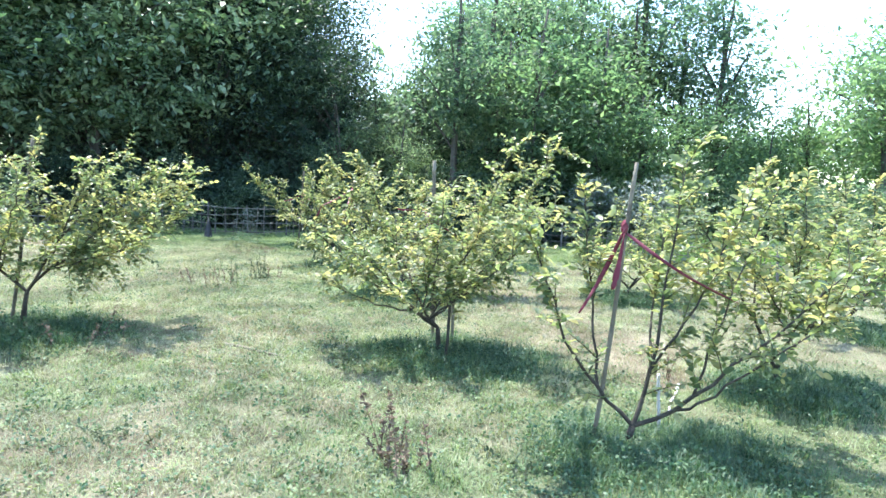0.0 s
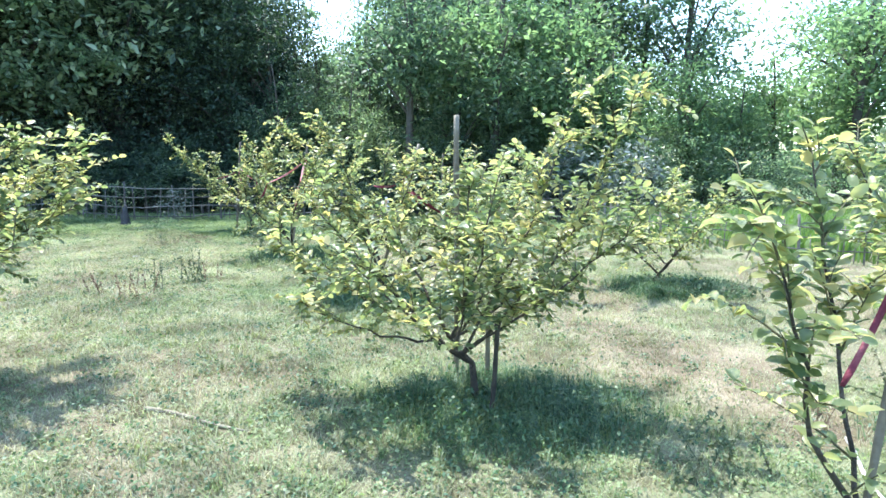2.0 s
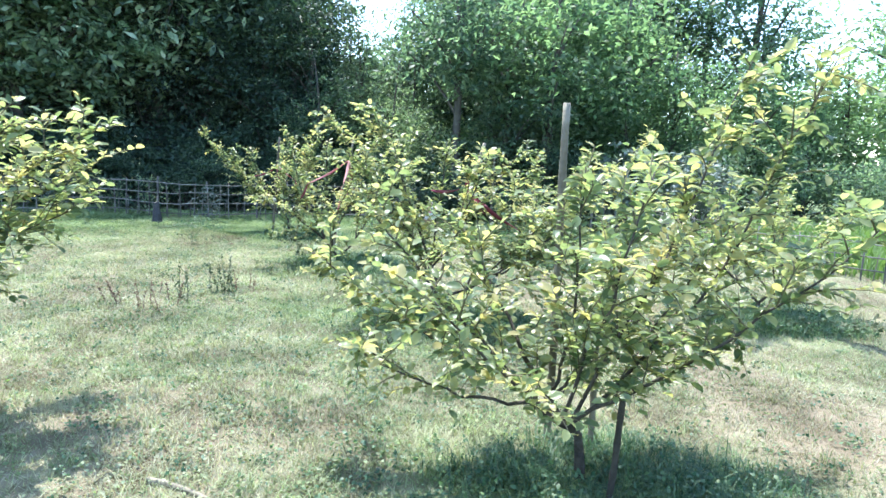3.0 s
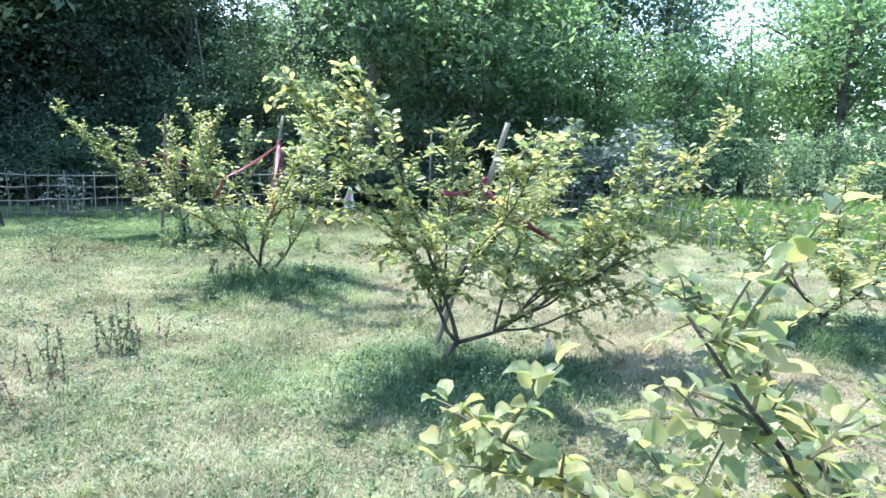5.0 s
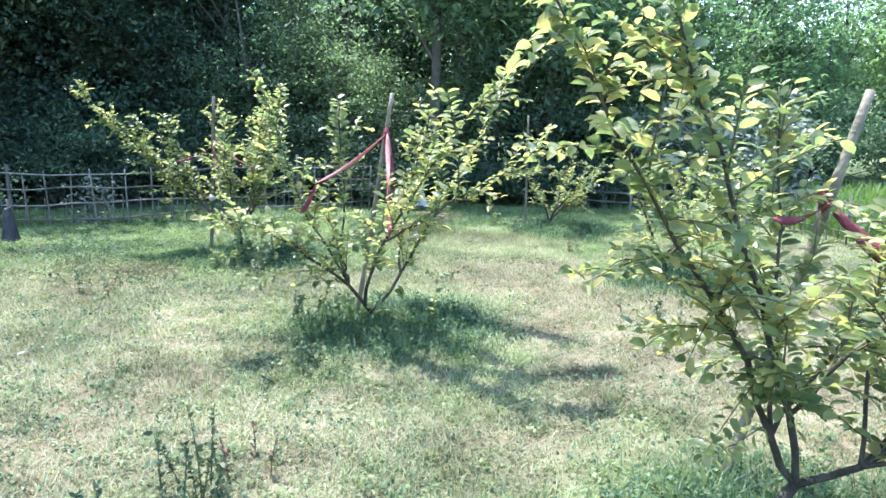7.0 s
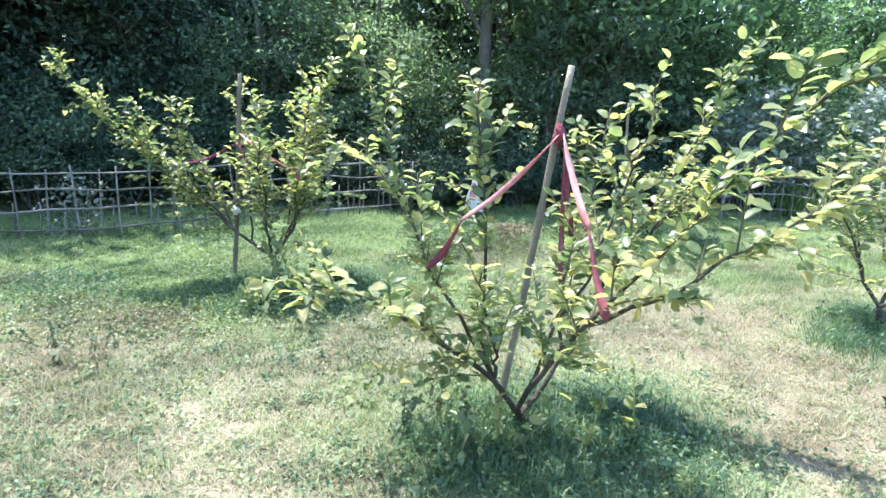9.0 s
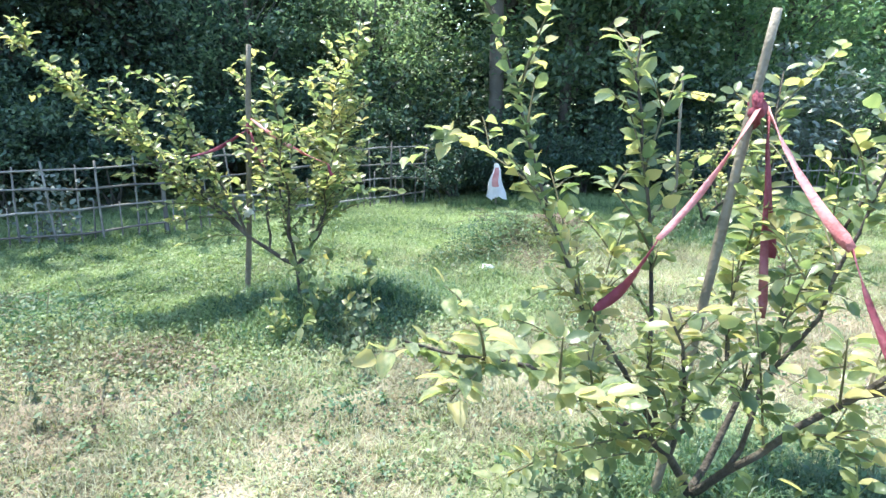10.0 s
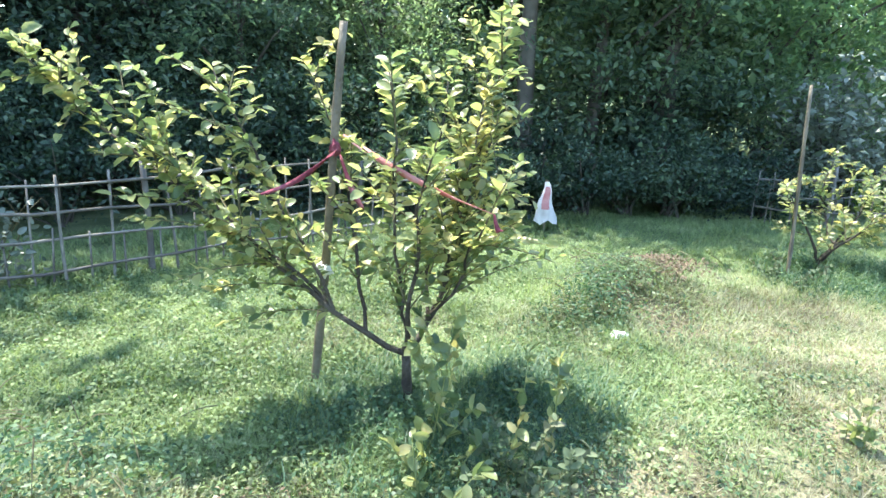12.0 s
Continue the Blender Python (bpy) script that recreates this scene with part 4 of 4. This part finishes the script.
ribbon((-3.38, 14.72, 1.18), (-3.3, 14.6, 0.95), 0.03, mat_red, "loose red cloth strip hanging from a stake", seed=17)
knot((-3.443, 14.815, 0.62), (0.045, 0.045, 0.05), mat_plastic, "white plastic tie round a wooden stake", 5)
ribbon((-4.2, 11.45, 0.03), (-4.1, 11.6, 0.03), 0.03, mat_white, "scrap of white cloth lying on the grass", 0.0, seed=14)


# ---- cloth on a stick ----
flag = empty("cloth_flag", (-0.52, 17.7, float(rise(-0.52, 17.7))))
b = Bag()
tube(b, bend((0, 0, -0.1), (0.0, 0, 0.25), (-0.01, 0, 0.54), 5), [0.011, 0.011, 0.01, 0.01, 0.009], 6)
part("stick", b.mesh("stick", mat_bamboo, True), flag)
v, f = [], []
NU, NV = 15, 10
for i in range(NV):
    h = 0.53 - 0.43 * i / (NV - 1)
    w = 0.025 + 0.085 * (i / (NV - 1)) ** 0.8
    for j in range(NU):
        an = 2 * math.pi * j / NU
        fold = 1 + 0.35 * math.sin(an * 4 + i * 0.35) * i / NV
        v.append((w * fold * math.cos(an) + 0.012 * math.sin(i), 0.6 * w * fold * math.sin(an), h + (0.03 * math.sin(an * 3) if i == NV - 1 else 0)))
for i in range(NV - 1):
    for j in range(NU):
        f.append((i * NU + j, i * NU + (j + 1) % NU, (i + 1) * NU + (j + 1) % NU, (i + 1) * NU + j))
b = Bag()
b.add(v, f)
part("cloth", b.mesh("cloth", mat_white, True), flag, "white cloth with a pink stripe")
b = Bag()
front = [k for k in range(NU) if -2.6 < (2 * math.pi * k / NU - 2 * math.pi if k > NU / 2 else 2 * math.pi * k / NU) < -1.2]
rows_v = [tuple(np.array(v[i * NU + k]) * np.array([1.04, 1.06, 1.0])) for i in range(1, NV - 3) for k in front]
kf = len(front)
b.add(rows_v, [(i * kf + j, i * kf + j + 1, (i + 1) * kf + j + 1, (i + 1) * kf + j) for i in range(NV - 5) for j in range(kf - 1)])
part("stripe", b.mesh("stripe", mat_pink, True), flag, "faded pink stripe")
tagged(flag, "white and pink cloth draped over a short stick by the hedge", "flag")


# ---- weeds, brush and litter on the ground ----
def weed(where, height, stems, mat, label, seed, spread=0.12, leaf=0.03, name="weed", gap=0.009):
    """An upright weed: thin stems set with small leaves."""
    r = np.random.default_rng(seed)
    x, y = where
    th = empty(name, (x, y, float(rise(x, y)) - 0.02))
    p, al = [], []
    for k in range(stems):
        foot = np.array([*r.normal(0, spread * 0.6, 2), 0])
        h = height * r.uniform(0.5, 1.1)
        tip = foot + np.array([*r.normal(0, spread * 0.6, 2), h])
        pts = bend(foot, (foot + tip) / 2 + r.normal(0, 0.015, 3), tip, 5)
        b = Bag()
        tube(b, pts, np.linspace(0.004, 0.0015, 5), 4)
        part("stem", b.mesh("stem", mat, True), th)
        for q in range(int(h / gap)):
            f = r.uniform(0.12, 1.0)
            i = f * 4
            p.append([np.interp(i, np.arange(5), pts[:, c]) for c in range(3)])
            al.append(unit(r.normal(0, 1, 3) + np.array([0, 0, 0.5])))
    p, al = np.array(p), np.array(al)
    n = len(p)
    v, t = leaf_cloud(p, al, unit(r.normal(0, 0.7, (n, 3)) + np.array([0, 0, 1.0])), leaf * r.uniform(0.5, 1.3, n))
    part("leaves", tri_mesh("leaves", v, t, mat), th, kind="stuff")
    return tagged(th, label, "weed", "weeds in the turf")


BROWN, GREEN = "withered brown weed standing in the turf", "dark green weed standing in the turf"
weed((-0.27, 3.4), 0.42, 9, mat_dead, BROWN, 1, 0.13, 0.028)
weed((-0.15, 3.3), 0.3, 6, mat_dead, BROWN, 2, 0.1, 0.028)
weed((-3.35, 9.0), 0.3, 7, mat_dead, BROWN, 3, 0.2, 0.025)
weed((-3.1, 9.25), 0.34, 6, mat_weed, GREEN, 4, 0.1, 0.028)
weed((-2.83, 9.62), 0.4, 9, mat_weed, GREEN, 5, 0.1, 0.03)
weed((-2.7, 9.8), 0.24, 4, mat_dead, BROWN, 6, 0.1, 0.025)
weed((-3.6, 8.95), 0.25, 6, mat_dead, BROWN, 7, 0.15, 0.025)
weed((-2.45, 11.0), 0.2, 7, mat_weed, GREEN, 8, 0.16, 0.035)
weed((2.84, 5.6), 0.28, 12, mat_weed, "bushy dark weed in the turf", 9, 0.25, 0.028)
weed((1.2, 5.0), 0.2, 12, mat_weed, "bushy dark weed in the turf", 10, 0.22, 0.026)
weed((0.8, 4.75), 0.18, 10, mat_weed, "bushy dark weed in the turf", 11, 0.2, 0.026)
weed((-3.9, 5.6), 0.24, 10, mat_weed, GREEN, 12, 0.25, 0.035)
weed((-3.3, 5.7), 0.26, 8, mat_dead, BROWN, 13, 0.25, 0.03)
weed((3.0, 8.9), 0.2, 14, mat_weed, "spreading dark weed under a low tree", 14, 0.45, 0.04)
weed((3.6, 8.8), 0.22, 10, mat_weed, "spreading dark weed under a low tree", 15, 0.25, 0.04)
weed((-2.3, 11.9), 0.3, 8, mat_weed, GREEN, 16, 0.2, 0.04)
weed((-1.32, 13.6), 0.3, 4, mat_leaf, "pale young seedling in the open turf", 17, 0.05, 0.065, "seedling", 0.03)
weed((0.75, 14.25), 0.3, 4, mat_dead, "withered little sapling in the turf", 18, 0.08, 0.045, "sapling", 0.03)
weed((-0.12, 2.6), 0.12, 8, mat_weed, GREEN, 19, 0.12, 0.03)
weed((-1.9, 3.6), 0.12, 8, mat_weed, GREEN, 20, 0.15, 0.03)
weed((-1.2, 2.7), 0.1, 5, mat_weed, GREEN, 21, 0.06, 0.03)
weed((-2.9, 13.7), 0.3, 9, mat_weed, "dark leafy weed at the foot of a fruit tree", 22, 0.2, 0.045)
SUCKERS = "leafy green suckers at the foot of a fruit tree"
weed((-3.02, 14.08), 0.55, 7, mat_leaf, SUCKERS, 31, 0.2, 0.068, "sucker_shoot", 0.022)
weed((-3.2, 13.8), 0.3, 6, mat_leaf, SUCKERS, 32, 0.16, 0.06, "sucker_shoot", 0.02)
weed((-1.8, 11.6), 0.4, 5, mat_leaf, SUCKERS, 33, 0.22, 0.062, "sucker_shoot", 0.022)
weed((-2.2, 11.7), 0.4, 4, mat_leaf, SUCKERS, 34, 0.2, 0.06, "sucker_shoot", 0.025)
weed((-4.4, 13.4), 0.14, 10, mat_weed, GREEN, 35, 0.3, 0.03)
weed((-3.9, 13.15), 0.12, 10, mat_dead, BROWN, 36, 0.28, 0.022)
weed((0.35, 3.4), 0.14, 8, mat_weed, GREEN, 37, 0.2, 0.028)
weed((-2.6, 4.3), 0.1, 8, mat_weed, GREEN, 38, 0.18, 0.026)
weed((-0.7, 5.2), 0.2, 6, mat_weed, GREEN, 39, 0.15, 0.026)
weed((1.5, 10.2), 0.22, 9, mat_weed, GREEN, 40, 0.3, 0.03)
weed((-1.0, 13.0), 0.14, 7, mat_weed, GREEN, 41, 0.2, 0.03)
weed((1.91, 5.34), 0.26, 4, mat_dead, "withered little sapling in the turf", 42, 0.08, 0.03, "sapling", 0.03)
weed((0.35, 11.55), 0.2, 12, mat_weed, "bushy dark weed in the turf", 43, 0.2, 0.03)
weed((0.5, 15.5), 0.25, 9, mat_weed, GREEN, 23, 0.25, 0.04)


def brush_heap(where, size, mat, label, seed, leaf=0.032, n=1500):
    """A low heap of cut twigs and leaves."""
    r = np.random.default_rng(seed)
    x, y = where
    th = empty("brush_heap", (x, y, float(rise(x, y)) - 0.02))
    b = Bag()
    for k in range(40):
        c = np.array([r.normal(0, size[0] * 0.5), r.normal(0, size[1] * 0.5), r.uniform(0, size[2])])
        d = unit(r.normal(0, 1, 3) * np.array([1, 1, 0.35])) * r.uniform(0.03, 0.1)
        tube(b, bend(c - d, c + np.array([0, 0, 0.02]), c + d, 4), [0.003, 0.003, 0.002, 0.0015], 4)
    part("cut_wood", b.mesh("cut_wood", mat_twig), th, kind="stuff")
    p = r.normal(0, 0.5, (n, 3)) * np.array([size[0], size[1], 0])
    edge = np.exp(-(p[:, 0] / size[0]) ** 2 - (p[:, 1] / size[1]) ** 2)
    p[:, 2] = r.uniform(0.02, 1, n) * size[2] * edge + 0.02
    v, t = leaf_cloud(p, unit(r.normal(0, 1, (n, 3)) * np.array([1, 1, 0.5])), unit(r.normal(0, 0.6, (n, 3)) + np.array([0, 0, 1.0])), leaf * r.uniform(0.5, 1.3, n), (SPEAR_V, SPEAR_T))
    part("leaves", tri_mesh("leaves", v, t, mat), th, kind="stuff")
    return tagged(th, label, "brush heap", "heaps of cut brush")


brush_heap((-1.6, 15.2), (0.34, 0.25, 0.36), mat_lush, "heap of cut dark green brush by a mound of earth", 1)
brush_heap((-1.25, 15.5), (0.35, 0.22, 0.2), mat_wood_mid, "heap of fresh cut greenery by a mound of earth", 2)
brush_heap((-4.6, 14.15), (0.45, 0.3, 0.24), mat_lush, "low heap of withered brush in the grass", 3)
brush_heap((-4.1, 13.85), (0.5, 0.3, 0.07), mat_dead, "low heap of dry brown brush in the grass", 4, 0.03, 600)
brush_heap((-5.2, 14.9), (0.4, 0.25, 0.14), mat_weed, "low heap of dark brush near the fence", 5)
brush_heap((-0.75, 15.6), (0.4, 0.25, 0.1), mat_dead, "dry brown cuttings over a mound of earth", 6, 0.03)


def loose_stick(p0, p1, radius, label, mat):
    p0, p1 = np.array(p0, float), np.array(p1, float)
    n = 9
    t = np.linspace(0, 1, n)
    xy = p0 + (p1 - p0) * t[:, None] + np.stack([0.012 * np.sin(t * 7), 0.02 * np.sin(t * 5)], 1)
    pts = np.column_stack([xy, rise(xy[:, 0], xy[:, 1]) + radius * 0.8])
    b = Bag()
    tube(b, pts, radius * (1.1 - 0.5 * t), 7)
    return tagged(new("stick", b.mesh("stick", mat, True)), label, "stick")


loose_stick((-2.02, 5.77), (-1.34, 5.38), 0.014, "pale bare stick lying on the turf", mat_bamboo)
loose_stick((1.97, 5.15), (1.64, 4.45), 0.012, "pale peeled stick lying in the grass", mat_white)
stake((1.45, 4.07), (1.44, 4.1, 0.4), 0.012, "short whitewashed peg beside a slender tree").data.materials[0] = mat_white
stake((0.13, 9.15), (0.14, 9.15, 0.16), 0.014, "short whitewashed peg in the turf").data.materials[0] = mat_plastic


def stone(where, size, label, seed):
    bm = bmesh.new()
    bmesh.ops.create_icosphere(bm, subdivisions=3, radius=1.0)
    for v in bm.verts:
        v.co *= 0.8 + 0.4 * noise.noise(v.co * 1.4 + Vector((seed, 0, 0)))
        v.co = Vector((v.co.x * size[0], v.co.y * size[1], v.co.z * size[2]))
    me = bpy.data.meshes.new("stone")
    bm.to_mesh(me)
    bm.free()
    me.materials.append(mat_plastic)
    ob = new("stone", me)
    ob.matrix_world = pose(*where, float(rise(*where)) + size[2] * 0.4)
    return tagged(ob, label, "stone")


stone((-1.62, 14.88), (0.075, 0.05, 0.035), "whitish stone lying by cut brush", 2.0)

# a dark plastic bag on a peg by the fence
bagged = empty("plastic_bag", (-5.87, 15.58, float(rise(-5.87, 15.58))))
bm = bmesh.new()
bmesh.ops.create_cone(bm, cap_ends=True, segments=18, radius1=0.11, radius2=0.035, depth=0.42)
bmesh.ops.subdivide_edges(bm, edges=bm.edges[:], cuts=2, use_grid_fill=True)
for v in bm.verts:
    v.co += v.co.normalized() * 0.03 * noise.noise(v.co * 14)
    v.co.z += 0.2
me = bpy.data.meshes.new("bag")
bm.to_mesh(me)
bm.free()
me.materials.append(mat_black)
part("bag", me, bagged)
b = Bag()
tube(b, [(0, 0, 0.3), (0.01, 0, 0.42), (0.0, 0, 0.52)], [0.014, 0.013, 0.012], 6)
part("peg", b.mesh("peg", mat_fence, True), bagged)
tagged(bagged, "crumpled black plastic bag over a peg near the fence", "plastic bag")

# climbers on the lattice
for k, (x, y, s) in enumerate([(-6.6, 17.02, 1.0), (-5.35, 17.0, 0.8), (-7.4, 16.98, 0.9), (-8.4, 16.75, 1.0)]):
    r = np.random.default_rng(80 + k)
    vine = empty("climbing_vine", (x, y, float(rise(x, y))))
    n = 260
    p = np.stack([r.normal(0, 0.22 * s, n), r.normal(0, 0.04, n), r.uniform(0.03, 0.85 * s, n)], 1)
    v, t = leaf_cloud(p, unit(r.normal(0, 1, (n, 3))), unit(r.normal(0, 0.6, (n, 3)) + np.array([0, -0.5, 0.8])), 0.06 * r.uniform(0.6, 1.3, n))
    part("leaves", tri_mesh("leaves", v, t, mat_grey_leaf if k % 2 else mat_wood_mid), vine, kind="stuff")
    b = Bag()
    for q in range(6):
        tube(b, bend((r.normal(0, .1), 0, -0.02), (r.normal(0, .2), 0.02, 0.4), (r.normal(0, .25), 0, 0.8 * s), 5), [0.005, 0.004, 0.004, 0.003, 0.002], 4)
    part("stem", b.mesh("stems", mat_twig, True), vine, kind="stuff")
    tagged(vine, "pale green climber grown through the bamboo fence", "vine", "climbers on the fence")
